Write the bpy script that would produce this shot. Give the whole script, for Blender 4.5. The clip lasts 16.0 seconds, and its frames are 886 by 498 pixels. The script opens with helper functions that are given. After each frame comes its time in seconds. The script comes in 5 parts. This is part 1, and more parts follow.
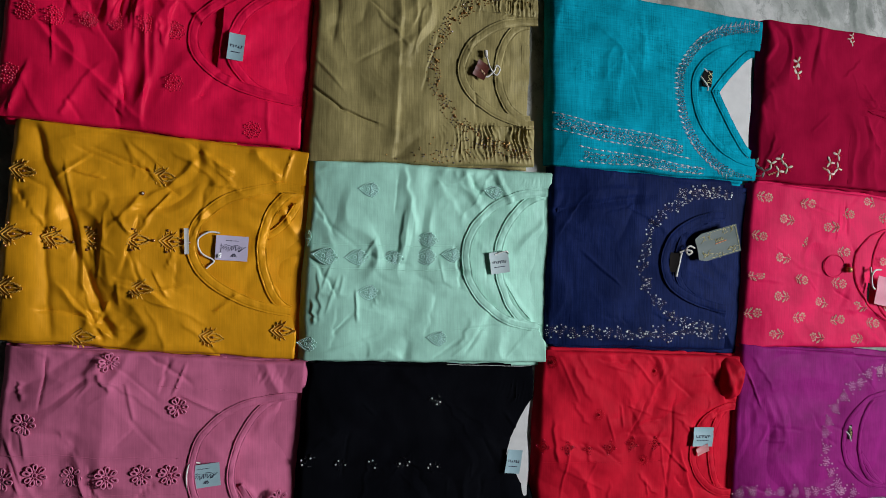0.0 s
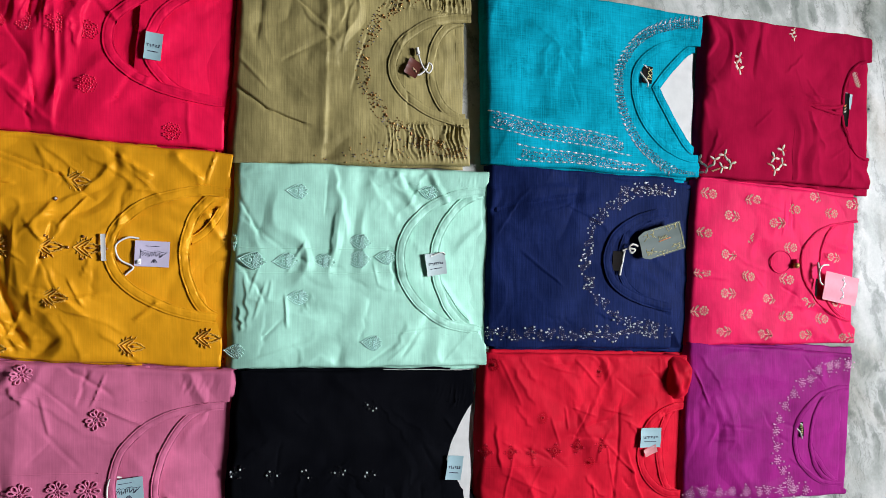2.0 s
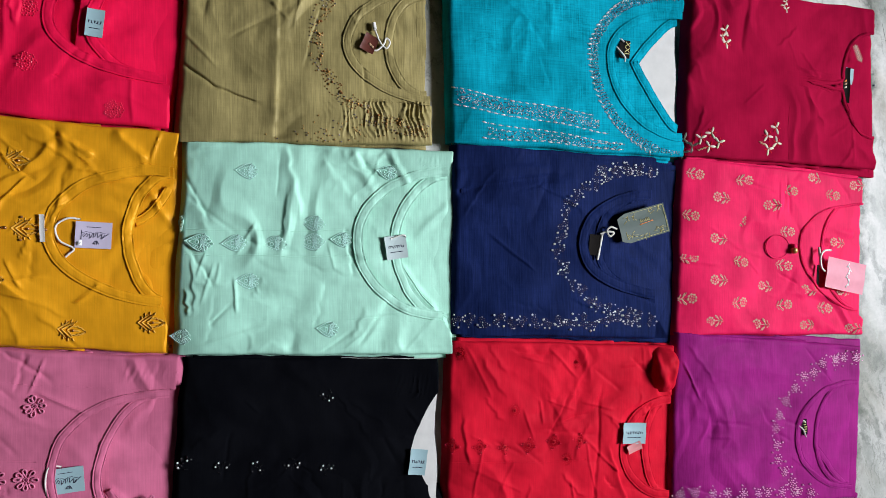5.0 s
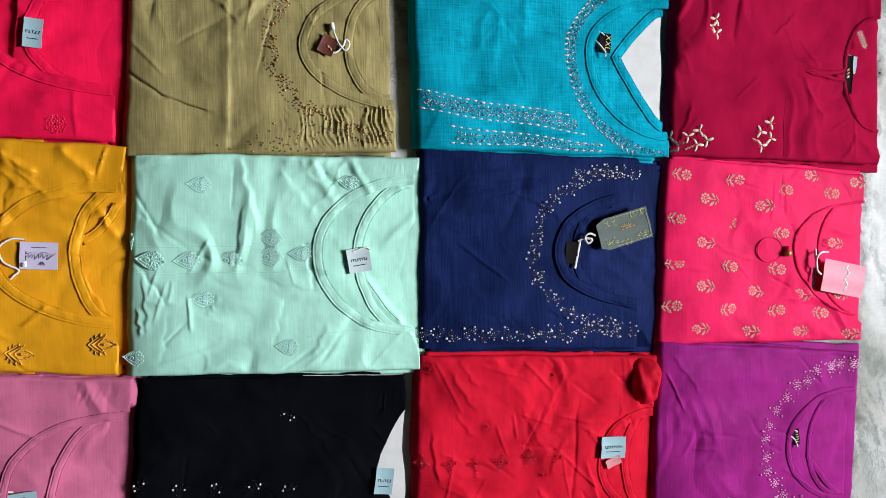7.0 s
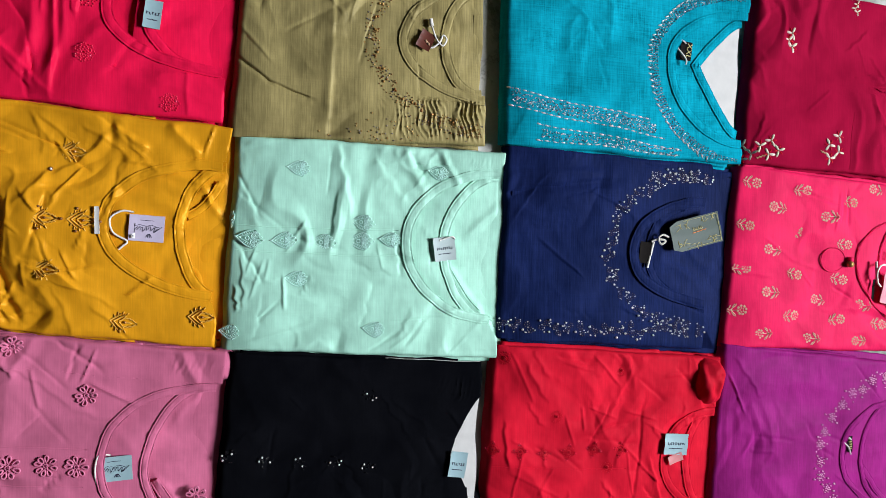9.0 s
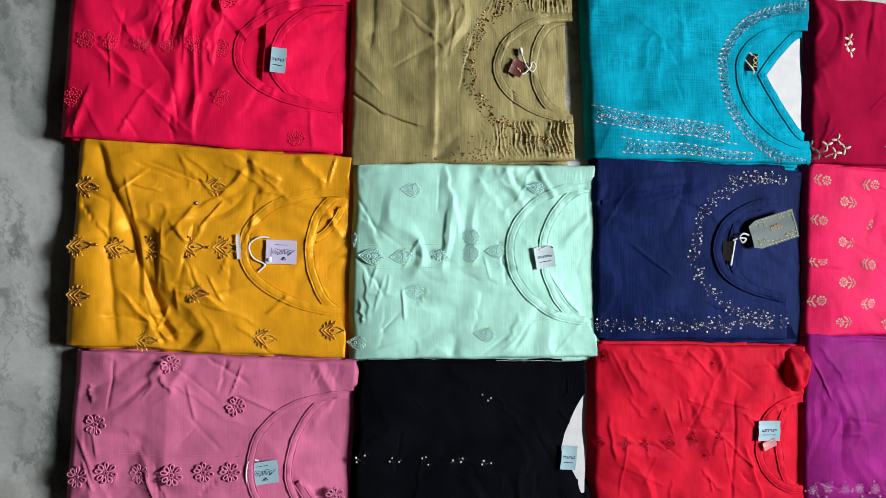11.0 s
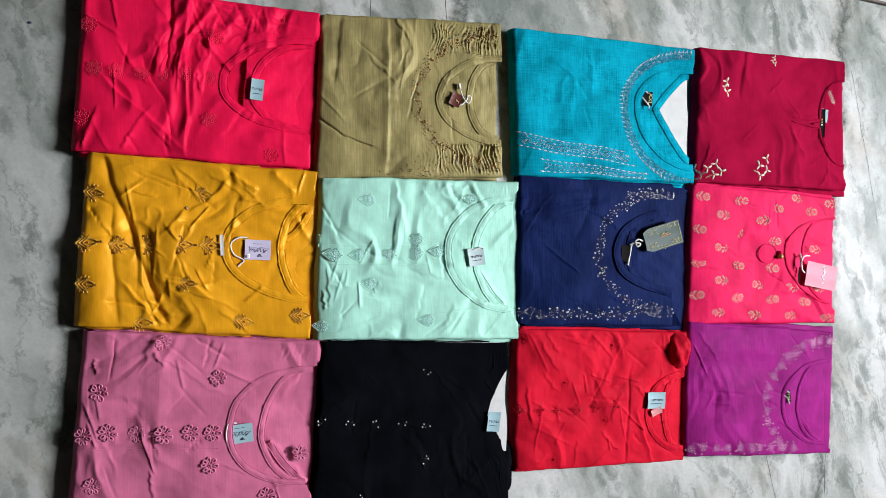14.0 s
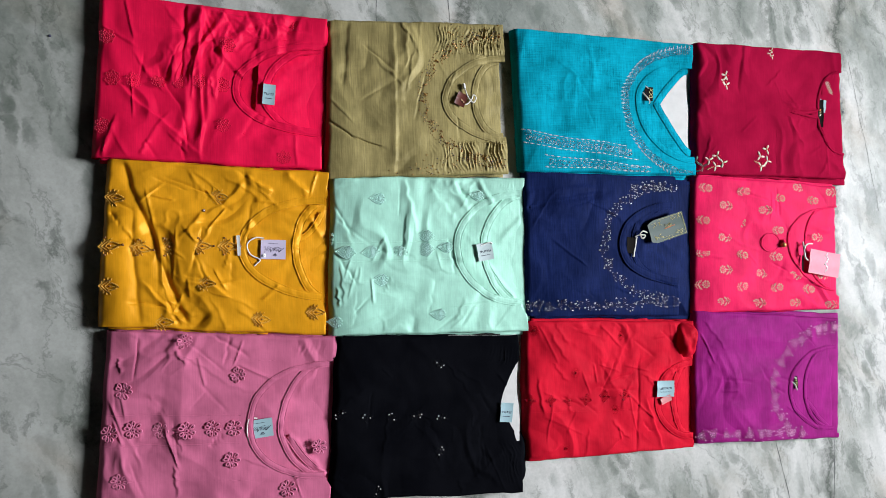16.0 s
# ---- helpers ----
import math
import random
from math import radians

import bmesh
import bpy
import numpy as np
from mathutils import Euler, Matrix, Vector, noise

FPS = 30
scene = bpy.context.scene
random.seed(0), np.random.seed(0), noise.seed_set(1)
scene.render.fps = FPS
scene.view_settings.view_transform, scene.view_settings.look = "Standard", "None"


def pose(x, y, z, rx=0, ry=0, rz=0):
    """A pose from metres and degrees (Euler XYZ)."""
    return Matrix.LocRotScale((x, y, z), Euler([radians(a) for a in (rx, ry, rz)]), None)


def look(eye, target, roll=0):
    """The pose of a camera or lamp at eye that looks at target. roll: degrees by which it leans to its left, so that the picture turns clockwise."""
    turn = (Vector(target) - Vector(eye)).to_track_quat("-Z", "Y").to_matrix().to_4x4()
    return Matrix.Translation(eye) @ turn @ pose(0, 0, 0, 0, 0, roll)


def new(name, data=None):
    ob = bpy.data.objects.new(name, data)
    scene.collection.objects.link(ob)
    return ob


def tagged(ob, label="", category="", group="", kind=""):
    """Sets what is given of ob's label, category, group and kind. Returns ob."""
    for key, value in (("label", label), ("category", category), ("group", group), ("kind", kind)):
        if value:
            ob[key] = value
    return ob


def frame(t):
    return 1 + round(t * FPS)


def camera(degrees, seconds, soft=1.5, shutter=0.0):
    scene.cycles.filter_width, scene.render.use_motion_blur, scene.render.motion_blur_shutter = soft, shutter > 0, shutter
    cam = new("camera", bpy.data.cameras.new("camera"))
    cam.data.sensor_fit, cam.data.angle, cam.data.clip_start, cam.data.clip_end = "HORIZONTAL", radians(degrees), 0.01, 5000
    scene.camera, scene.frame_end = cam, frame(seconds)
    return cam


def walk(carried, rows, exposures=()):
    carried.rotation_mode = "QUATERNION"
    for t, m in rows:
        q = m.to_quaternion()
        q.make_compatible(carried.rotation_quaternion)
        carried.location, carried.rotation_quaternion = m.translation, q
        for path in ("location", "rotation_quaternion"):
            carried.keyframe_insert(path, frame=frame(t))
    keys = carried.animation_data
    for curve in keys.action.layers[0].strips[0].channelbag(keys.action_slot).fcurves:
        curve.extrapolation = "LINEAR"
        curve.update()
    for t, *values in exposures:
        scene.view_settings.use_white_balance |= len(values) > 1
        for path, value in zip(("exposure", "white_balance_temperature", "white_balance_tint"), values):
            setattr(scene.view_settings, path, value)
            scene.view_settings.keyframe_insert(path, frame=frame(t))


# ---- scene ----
cam = camera(64.6, 16.0, soft=0.8)
PATH = [
    (0, (-0.041, 0.017, 1.064), (0.597, -0.011, -0.831), 93.5),
    (0.5, (-0.029, 0.017, 1.071), (0.627, -0.017, -0.818), 93.7),
    (1, (0.001, 0.01, 1.076), (0.68, -0.043, -0.805), 94.5),
    (1.5, (0.028, 0.011, 1.07), (0.707, -0.058, -0.81), 95.7),
    (2, (0.04, 0.01, 1.066), (0.72, 0.001, -0.815), 90.8),
    (2.5, (0.035, 0.015, 1.066), (0.725, 0.025, -0.811), 89.4),
    (3, (0.025, 0.012, 1.067), (0.704, 0.015, -0.814), 89.5),
    (3.5, (0.02, 0.012, 1.066), (0.685, 0.003, -0.82), 90.0),
    (4, (0.038, 0.005, 1.053), (0.654, 0.03, -0.85), 88.6),
    (4.5, (0.104, -0.036, 1.06), (0.7, -0.003, -0.849), 88.9),
    (4.7, (0.132, -0.046, 1.058), (0.722, 0.003, -0.852), 85.4),
    (6.8, (0.255, 0.019, 1.033), (0.766, -0.047, -0.899), 96.1),
    (7, (0.26, 0.022, 1.031), (0.775, -0.031, -0.901), 94.7),
    (7.5, (0.253, 0.034, 1.035), (0.767, -0.038, -0.896), 97.0),
    (8, (0.228, 0.03, 1.033), (0.734, -0.029, -0.901), 95.9),
    (8.5, (0.188, 0.018, 1.031), (0.693, -0.044, -0.903), 97.2),
    (9, (0.137, 0.0, 1.033), (0.644, -0.036, -0.901), 95.7),
    (9.5, (0.084, -0.012, 1.032), (0.592, 0.002, -0.902), 92.6),
    (10, (0.045, -0.018, 1.022), (0.503, 0.021, -0.924), 89.9),
    (10.2, (0.037, -0.019, 1.023), (0.467, 0.016, -0.93), 87.9),
    (12.3, (-0.062, -0.024, 1.243), (0.46, 0.009, -0.688), 83.8),
    (12.5, (-0.059, -0.026, 1.252), (0.474, -0.014, -0.676), 86.1),
    (13, (-0.064, -0.026, 1.268), (0.483, -0.015, -0.656), 86.9),
    (13.5, (-0.069, -0.017, 1.294), (0.53, 0.002, -0.614), 87.6),
    (14, (-0.073, -0.017, 1.306), (0.536, 0.004, -0.599), 87.4),
    (14.5, (-0.077, -0.025, 1.311), (0.549, 0.008, -0.589), 85.9),
    (15, (-0.082, -0.021, 1.313), (0.547, 0.002, -0.586), 86.9),
    (15.5, (-0.086, -0.033, 1.316), (0.523, -0.04, -0.589), 88.8),
    (16, (-0.091, -0.04, 1.337), (0.502, 0.003, -0.572), 83.8),
]
walk(cam, [(t, look(eye, target, roll)) for t, eye, target, roll in PATH],
     exposures=[(0, -0.66), (0.5, -0.66), (1.0, -0.27), (1.5, -0.05), (2.0, 0.0), (3.5, 0.02), (4.0, -0.13), (4.7, -0.13), (7.0, 0.0), (9.0, 0.02), (10.2, 0.1), (12.5, 0.1), (14.5, 0.12), (15.5, 0.06), (16, 0.08)])

# ---- world and large lights ----
world = bpy.data.worlds.new("sky")
scene.world = world
world.use_nodes = True
wn = world.node_tree
sky = wn.nodes.new("ShaderNodeTexSky")
sky.sky_type = "NISHITA"
sky.sun_disc = False
sky.sun_elevation, sky.sun_rotation = radians(48), radians(250)
wn.links.new(sky.outputs[0], wn.nodes["Background"].inputs[0])
wn.nodes["Background"].inputs[1].default_value = 0.12

WIN_X, WIN_Y0, WIN_Y1, WIN_Z0, WIN_Z1 = 4.0, -0.75, 0.95, 2.15, 3.25
lamp = bpy.data.lights.new("window_daylight", "AREA")
lamp.shape, lamp.size, lamp.size_y = "RECTANGLE", WIN_Z1 - WIN_Z0, WIN_Y1 - WIN_Y0
lamp.spread = radians(95)
lamp.energy, lamp.color = 152, (0.87, 0.92, 1.0)
lamp_ob = new("window_daylight", lamp)
lamp_ob.matrix_world = look((WIN_X + 0.12, (WIN_Y0 + WIN_Y1) / 2, (WIN_Z0 + WIN_Z1) / 2), (0.4, 0.0, 0.0))


# ---- materials ----
def material(name, colour=(0.8, 0.8, 0.8), rough=0.5, metal=0.0, spec=0.5):
    m = bpy.data.materials.new(name)
    m.use_nodes = True
    b = m.node_tree.nodes["Principled BSDF"]
    b.inputs["Base Color"].default_value = (*colour, 1)
    b.inputs["Roughness"].default_value = rough
    b.inputs["Metallic"].default_value = metal
    b.inputs["Specular IOR Level"].default_value = spec
    return m


def node(m, kind, **inputs):
    n = m.node_tree.nodes.new(kind)
    for k, v in inputs.items():
        n.inputs[k.replace("_", " ")].default_value = v
    return n


def link(m, a, out, b, inp):
    m.node_tree.links.new(a.outputs[out], b.inputs[inp])


def coords(m, scale=(1, 1, 1), turn=0.0):
    tc = node(m, "ShaderNodeTexCoord")
    mp = node(m, "ShaderNodeMapping", Scale=scale, Rotation=(0, 0, radians(turn)))
    link(m, tc, "Object", mp, "Vector")
    return mp


def ramp(m, stops):
    r = node(m, "ShaderNodeValToRGB")
    while len(r.color_ramp.elements) < len(stops):
        r.color_ramp.elements.new(0.5)
    for e, (p, c) in zip(r.color_ramp.elements, stops):
        e.position, e.color = p, (*c, 1) if len(c) == 3 else c
    return r


def mix(m, a, b, fac, blend="MIX"):
    n = node(m, "ShaderNodeMix")
    n.data_type, n.blend_type = "RGBA", blend
    for key, v in ((0, fac), (6, a), (7, b)):
        if isinstance(v, tuple) and not isinstance(v[0], float):
            m.node_tree.links.new(v[0].outputs[v[1]], n.inputs[key])
        else:
            n.inputs[key].default_value = v
    return n


def cloth(name, colour, rough=0.7, sheen=0.0, slub=0.0, spec=0.25, fine=0.25, crumple=0.3, vary=0.2, dye=0.0):
    """Woven cloth: soft dye variation, slubs along both thread directions, fine weave relief."""
    m = material(name, colour, rough, 0, spec)
    b = m.node_tree.nodes["Principled BSDF"]
    b.inputs["Sheen Weight"].default_value = sheen * 0.3
    b.inputs["Specular Tint"].default_value = (*[min(1, 0.08 + 1.25 * c) for c in colour], 1)
    b.inputs["Sheen Roughness"].default_value = 0.45
    b.inputs["Sheen Tint"].default_value = (*[min(1, 0.35 + c) for c in colour], 1)
    big = node(m, "ShaderNodeTexNoise", Scale=15.0, Detail=3.0, Roughness=0.5, Distortion=0.4)
    link(m, coords(m), 0, big, "Vector")
    warp = node(m, "ShaderNodeTexNoise", Scale=1.0, Detail=3.0, Roughness=0.7)
    link(m, coords(m, (520, 16, 60)), 0, warp, "Vector")
    weft = node(m, "ShaderNodeTexNoise", Scale=1.0, Detail=3.0, Roughness=0.7)
    link(m, coords(m, (14, 560, 60)), 0, weft, "Vector")
    dark = tuple(c * (1 - vary) for c in colour)
    light = tuple(min(1, c * 1.12 + 0.001) for c in colour)
    rb = ramp(m, [(0.3, dark), (0.7, light)])
    link(m, big, 0, rb, 0)
    threads = node(m, "ShaderNodeMix")
    threads.inputs[0].default_value = 0.42 if dye else 0.16
    link(m, warp, 0, threads, 2)
    link(m, weft, 0, threads, 3)
    k = 0.12 + slub * 0.6
    rt = ramp(m, [(0.36, (1 - k,) * 3), (0.64, (1 + k * 0.0,) * 3), (0.8, (1.0,) * 3)])
    link(m, threads, 0, rt, 0)
    mx = mix(m, (rb, 0), (rt, 0), 1.0, "MULTIPLY")
    if dye:
        # darker dye blotches that follow the threads
        blot = node(m, "ShaderNodeTexNoise", Scale=1.0, Detail=6.0, Roughness=0.72, Distortion=0.3)
        link(m, coords(m, (17, 24, 20), 10), 0, blot, "Vector")
        br = ramp(m, [(0.50, (0, 0, 0)), (0.68, (dye,) * 3)])
        link(m, blot, 0, br, 0)
        hatch = ramp(m, [(0.40, (1, 1, 1)), (0.58, (0.25, 0.25, 0.25))])
        link(m, threads, 0, hatch, 0)
        bh = mix(m, (br, 0), (hatch, 0), 1.0, "MULTIPLY")
        mx = mix(m, (mx, 2), (*[c * 0.35 for c in colour], 1), (bh, 2))
    link(m, mx, 2, b, "Base Color")
    bump = node(m, "ShaderNodeBump", Strength=fine + slub * 0.5, Distance=0.0006)
    link(m, threads, 0, bump, "Height")
    rumple = node(m, "ShaderNodeTexNoise", Scale=26.0, Detail=2.0, Roughness=0.42)
    link(m, coords(m, (1.0, 0.7, 1.0), 25), 0, rumple, "Vector")
    bump2 = node(m, "ShaderNodeBump", Strength=crumple * 0.6, Distance=0.010)
    link(m, rumple, 0, bump2, "Height")
    folds = node(m, "ShaderNodeTexNoise", Scale=13.0, Detail=1.5, Roughness=0.5)
    folds.noise_type = "RIDGED_MULTIFRACTAL"
    link(m, coords(m, (1.0, 0.55, 1.0), -20), 0, folds, "Vector")
    bump3 = node(m, "ShaderNodeBump", Strength=crumple * 0.4, Distance=0.0035)
    link(m, folds, 0, bump3, "Height")
    link(m, bump3, 0, bump2, "Normal")
    link(m, bump2, 0, bump, "Normal")
    link(m, bump, 0, b, "Normal")
    return m


def marble():
    """Polished marble: pale and grey-green streaks, pebbly breccia, two dark broken veins."""
    m = material("polished_marble", (0.6, 0.6, 0.58), 0.2, 0, 0.12)
    b = m.node_tree.nodes["Principled BSDF"]
    flat = coords(m)

    def grain(turn, scale):
        t = coords(m, (1, 1, 1), turn)
        g = node(m, "ShaderNodeMapping", Scale=scale)
        link(m, t, 0, g, "Vector")
        return g

    co = grain(-16, (2.4, 1.0, 1))
    warp = node(m, "ShaderNodeTexNoise", Scale=4.0, Detail=7.0, Roughness=0.65)
    link(m, flat, 0, warp, "Vector")
    add = node(m, "ShaderNodeVectorMath")
    add.operation = "MULTIPLY_ADD"
    add.inputs[1].default_value = (0.30, 0.22, 0.30)
    link(m, warp, 1, add, 0)
    link(m, co, 0, add, 2)
    cloud = node(m, "ShaderNodeTexNoise", Scale=2.6, Detail=10.0, Roughness=0.62)
    link(m, add, 0, cloud, "Vector")
    base = ramp(m, [(0.34, (0.19, 0.205, 0.18)), (0.44, (0.31, 0.32, 0.285)), (0.52, (0.45, 0.445, 0.41)), (0.64, (0.60, 0.585, 0.55))])
    link(m, cloud, 0, base, 0)
    # rounded pebbles of grey-green stone, thick in some zones
    peb = node(m, "ShaderNodeTexVoronoi", Scale=11.0)
    link(m, add, 0, peb, "Vector")
    pr = ramp(m, [(0.10, (1, 1, 1)), (0.30, (0.7, 0.7, 0.7)), (0.42, (0, 0, 0))])
    link(m, peb, 0, pr, 0)
    zone = node(m, "ShaderNodeTexNoise", Scale=2.6, Detail=5.0, Roughness=0.6)
    link(m, grain(-10, (1.6, 0.8, 1)), 0, zone, "Vector")
    zr = ramp(m, [(0.46, (0, 0, 0)), (0.60, (0.8, 0.8, 0.8))])
    link(m, zone, 0, zr, 0)
    both = mix(m, (pr, 0), (zr, 0), 1.0, "MULTIPLY")
    out = mix(m, (base, 0), (0.125, 0.145, 0.12, 1), (both, 2))
    # small dark blotches in clusters
    patch = node(m, "ShaderNodeTexNoise", Scale=7.0, Detail=10.0, Roughness=0.70, Distortion=0.3)
    link(m, add, 0, patch, "Vector")
    pm = ramp(m, [(0.54, (0, 0, 0)), (0.60, (0.45, 0.45, 0.45)), (0.72, (0.75, 0.75, 0.75))])
    link(m, patch, 0, pm, 0)
    out = mix(m, (out, 2), (0.10, 0.115, 0.095, 1), (pm, 0))
    # the floor's colour turns darker and slightly greener towards the west, with a wavering edge
    floor_xyz = node(m, "ShaderNodeSeparateXYZ")
    link(m, flat, 0, floor_xyz, 0)
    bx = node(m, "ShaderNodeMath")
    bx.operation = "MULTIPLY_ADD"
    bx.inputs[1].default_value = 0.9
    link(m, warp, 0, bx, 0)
    link(m, floor_xyz, 0, bx, 2)
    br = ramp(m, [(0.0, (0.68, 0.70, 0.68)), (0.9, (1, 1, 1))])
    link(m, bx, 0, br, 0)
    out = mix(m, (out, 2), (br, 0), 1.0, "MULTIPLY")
    # warm stains
    stain = node(m, "ShaderNodeTexNoise", Scale=3.0, Detail=4.0)
    link(m, grain(40, (1.0, 2.2, 1)), 0, stain, "Vector")
    st = ramp(m, [(0.52, (1, 1, 1)), (0.68, (0.86, 0.80, 0.74))])
    link(m, stain, 0, st, 0)
    out = mix(m, (out, 2), (st, 0), 1.0, "MULTIPLY")
    hair = node(m, "ShaderNodeTexNoise", Scale=1.5, Detail=6.0, Roughness=0.6, Distortion=0.6)
    link(m, add, 0, hair, "Vector")
    vm = ramp(m, [(0.494, (0, 0, 0)), (0.5, (0.4, 0.4, 0.4)), (0.506, (0, 0, 0))])
    link(m, hair, 0, vm, 0)
    out = mix(m, (out, 2), (0.08, 0.09, 0.075, 1), (vm, 0))
    # two dark green-black veins, broken along their way
    split = node(m, "ShaderNodeSeparateXYZ")
    link(m, flat, 0, split, 0)
    wob = node(m, "ShaderNodeTexNoise", Scale=13.0, Detail=8.0, Roughness=0.7)
    link(m, flat, 0, wob, "Vector")
    for x0, lean in ((0.375, 0.03), (1.315, 0.09)):
        line_x = node(m, "ShaderNodeMath")
        line_x.operation = "MULTIPLY_ADD"
        line_x.inputs[1].default_value, line_x.inputs[2].default_value = -lean, -x0 - 0.075
        link(m, split, 1, line_x, 0)
        off = node(m, "ShaderNodeMath")
        off.operation = "ADD"
        link(m, split, 0, off, 0)
        link(m, line_x, 0, off, 1)
        far = node(m, "ShaderNodeMath")
        far.operation = "MULTIPLY_ADD"
        far.inputs[1].default_value = 0.15
        link(m, wob, 0, far, 0)
        link(m, off, 0, far, 2)
        ab = node(m, "ShaderNodeMath")
        ab.operation = "ABSOLUTE"
        link(m, far, 0, ab, 0)
        vr = ramp(m, [(0.0, (0.85, 0.85, 0.85)), (0.009, (0.45, 0.45, 0.45)), (0.03, (0, 0, 0))])
        link(m, ab, 0, vr, 0)
        out = mix(m, (out, 2), (0.045, 0.055, 0.042, 1), (vr, 0))
    speck = node(m, "ShaderNodeTexNoise", Scale=150.0, Detail=5.0, Roughness=0.7)
    link(m, flat, 0, speck, "Vector")
    sm = ramp(m, [(0.3, (0.88, 0.88, 0.88)), (0.6, (1, 1, 1))])
    link(m, speck, 0, sm, 0)
    out = mix(m, (out, 2), (sm, 0), 1.0, "MULTIPLY")
    link(m, out, 2, b, "Base Color")
    rr = ramp(m, [(0.3, (0.34,) * 3), (0.7, (0.48,) * 3)])
    link(m, cloud, 0, rr, 0)
    link(m, rr, 0, b, "Roughness")
    uneven = node(m, "ShaderNodeTexNoise", Scale=12.0, Detail=3.0)
    link(m, flat, 0, uneven, "Vector")
    bp = node(m, "ShaderNodeBump", Strength=0.12, Distance=0.004)
    link(m, uneven, 0, bp, "Height")
    link(m, bp, 0, b, "Normal")
    return m


def plaster(name, colour):
    m = material(name, colour, 0.85)
    b = m.node_tree.nodes["Principled BSDF"]
    n = node(m, "ShaderNodeTexNoise", Scale=3.0, Detail=6.0)
    link(m, coords(m), 0, n, "Vector")
    r = ramp(m, [(0.3, tuple(c * 0.9 for c in colour)), (0.7, colour)])
    link(m, n, 0, r, 0)
    link(m, r, 0, b, "Base Color")
    return m


def paper(name, colour, rough=0.6):
    m = material(name, colour, rough, 0, 0.12)
    b = m.node_tree.nodes["Principled BSDF"]
    n = node(m, "ShaderNodeTexNoise", Scale=60.0, Detail=5.0)
    link(m, coords(m), 0, n, "Vector")
    r = ramp(m, [(0.3, tuple(c * 0.9 for c in colour)), (0.7, colour)])
    link(m, n, 0, r, 0)
    link(m, r, 0, b, "Base Color")
    bp = node(m, "ShaderNodeBump", Strength=0.15, Distance=0.001)
    link(m, n, 0, bp, "Height")
    link(m, bp, 0, b, "Normal")
    return m


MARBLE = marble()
# walls and ceiling stay out of view; their dark tone keeps bounced fill low
WALL = plaster("dark_wall_plaster", (0.13, 0.128, 0.124))
CEIL = plaster("dark_ceiling_plaster", (0.20, 0.20, 0.195))
C_CRIMSON = cloth("crimson_satin", (0.72, 0.007, 0.055), 0.42, 0, 0.0, 0.25, crumple=0.57)
C_OLIVE = cloth("olive_slub_silk", (0.325, 0.262, 0.105), 0.42, 0, 0.36, 0.35, crumple=0.8, vary=0.32)
C_TEAL = cloth("teal_slub_cotton", (0.004, 0.37, 0.50), 0.7, 0, 0.5, 0.0, crumple=0.36, vary=0.3, dye=0.95)
C_MAROON = cloth("maroon_cotton", (0.31, 0.005, 0.034), 0.6, 0, 0.0, 0.0, crumple=0.38)
C_MUSTARD = cloth("mustard_satin", (0.69, 0.295, 0.010), 0.38, 0, 0.0, 0.55, crumple=0.62)
C_MINT = cloth("mint_satin", (0.38, 0.68, 0.535), 0.42, 0, 0.0, 0.2, crumple=0.5)
C_NAVY = cloth("navy_slub_cotton", (0.0100, 0.0190, 0.084), 0.55, 0, 0.5, 0.035, crumple=0.5, vary=0.3)
C_PRINT = cloth("hot_pink_rayon", (0.74, 0.016, 0.095), 0.5, 0, 0.0, 0.05, crumple=0.32)
C_PINK = cloth("dusty_pink_rayon", (0.57, 0.140, 0.245), 0.55, 0, 0.0, 0.15, crumple=0.5, vary=0.26)
C_BLACK = cloth("black_cotton", (0.0032, 0.0034, 0.0048), 0.8, 0, 0.0, 0.0, crumple=0.3)
C_RED = cloth("scarlet_rayon", (0.60, 0.009, 0.028), 0.55, 0, 0.0, 0.06, crumple=0.75, vary=0.28)
C_PURPLE = cloth("magenta_purple_cotton", (0.31, 0.015, 0.180), 0.55, 0, 0.15, 0.06, crumple=0.44, vary=0.32)
T_MINT = cloth("mint_thread", (0.58, 0.92, 0.80), 0.45, 0.2, 0.2, 0.5)
T_MUSTARD = cloth("mustard_thread", (0.74, 0.38, 0.055), 0.32, 0.2, 0.2, 0.5)
T_PINK = cloth("pink_thread", (0.70, 0.20, 0.33), 0.36, 0.2, 0.2, 0.5)
T_WINE = material("dark_wine_bead", (0.16, 0.012, 0.05), 0.3)
T_CRIMSON = cloth("crimson_thread", (0.66, 0.012, 0.05), 0.35, 0.2, 0.2, 0.5)
T_RED = cloth("dark_red_thread", (0.62, 0.004, 0.014), 0.35, 0.2, 0.2, 0.5)
T_WHITE = cloth("cream_thread", (0.80, 0.70, 0.58), 0.5, 0.2, 0.2)
T_TAN = cloth("tan_thread", (0.55, 0.33, 0.2), 0.5, 0.2, 0.2)
T_BLACK = material("black_sequin", (0.01, 0.01, 0.012), 0.2)
GOLD_PRINT = cloth("gold_print", (0.66, 0.37, 0.28), 0.55, 0.0, 0.2, 0.15, vary=0.3)
def dulled(m, colour):
    """Each printed flower leans to a duller tone by chance."""
    info = node(m, "ShaderNodeObjectInfo")
    r = ramp(m, [(0.45, (0, 0, 0)), (1.0, (0.75, 0.75, 0.75))])
    link(m, info, "Random", r, 0)
    b = m.node_tree.nodes["Principled BSDF"]
    src = b.inputs["Base Color"].links[0].from_socket
    n = mix(m, (0.5, 0.5, 0.5, 1), (*colour, 1), (r, 0))
    m.node_tree.links.new(src, n.inputs[6])
    link(m, n, 2, b, "Base Color")


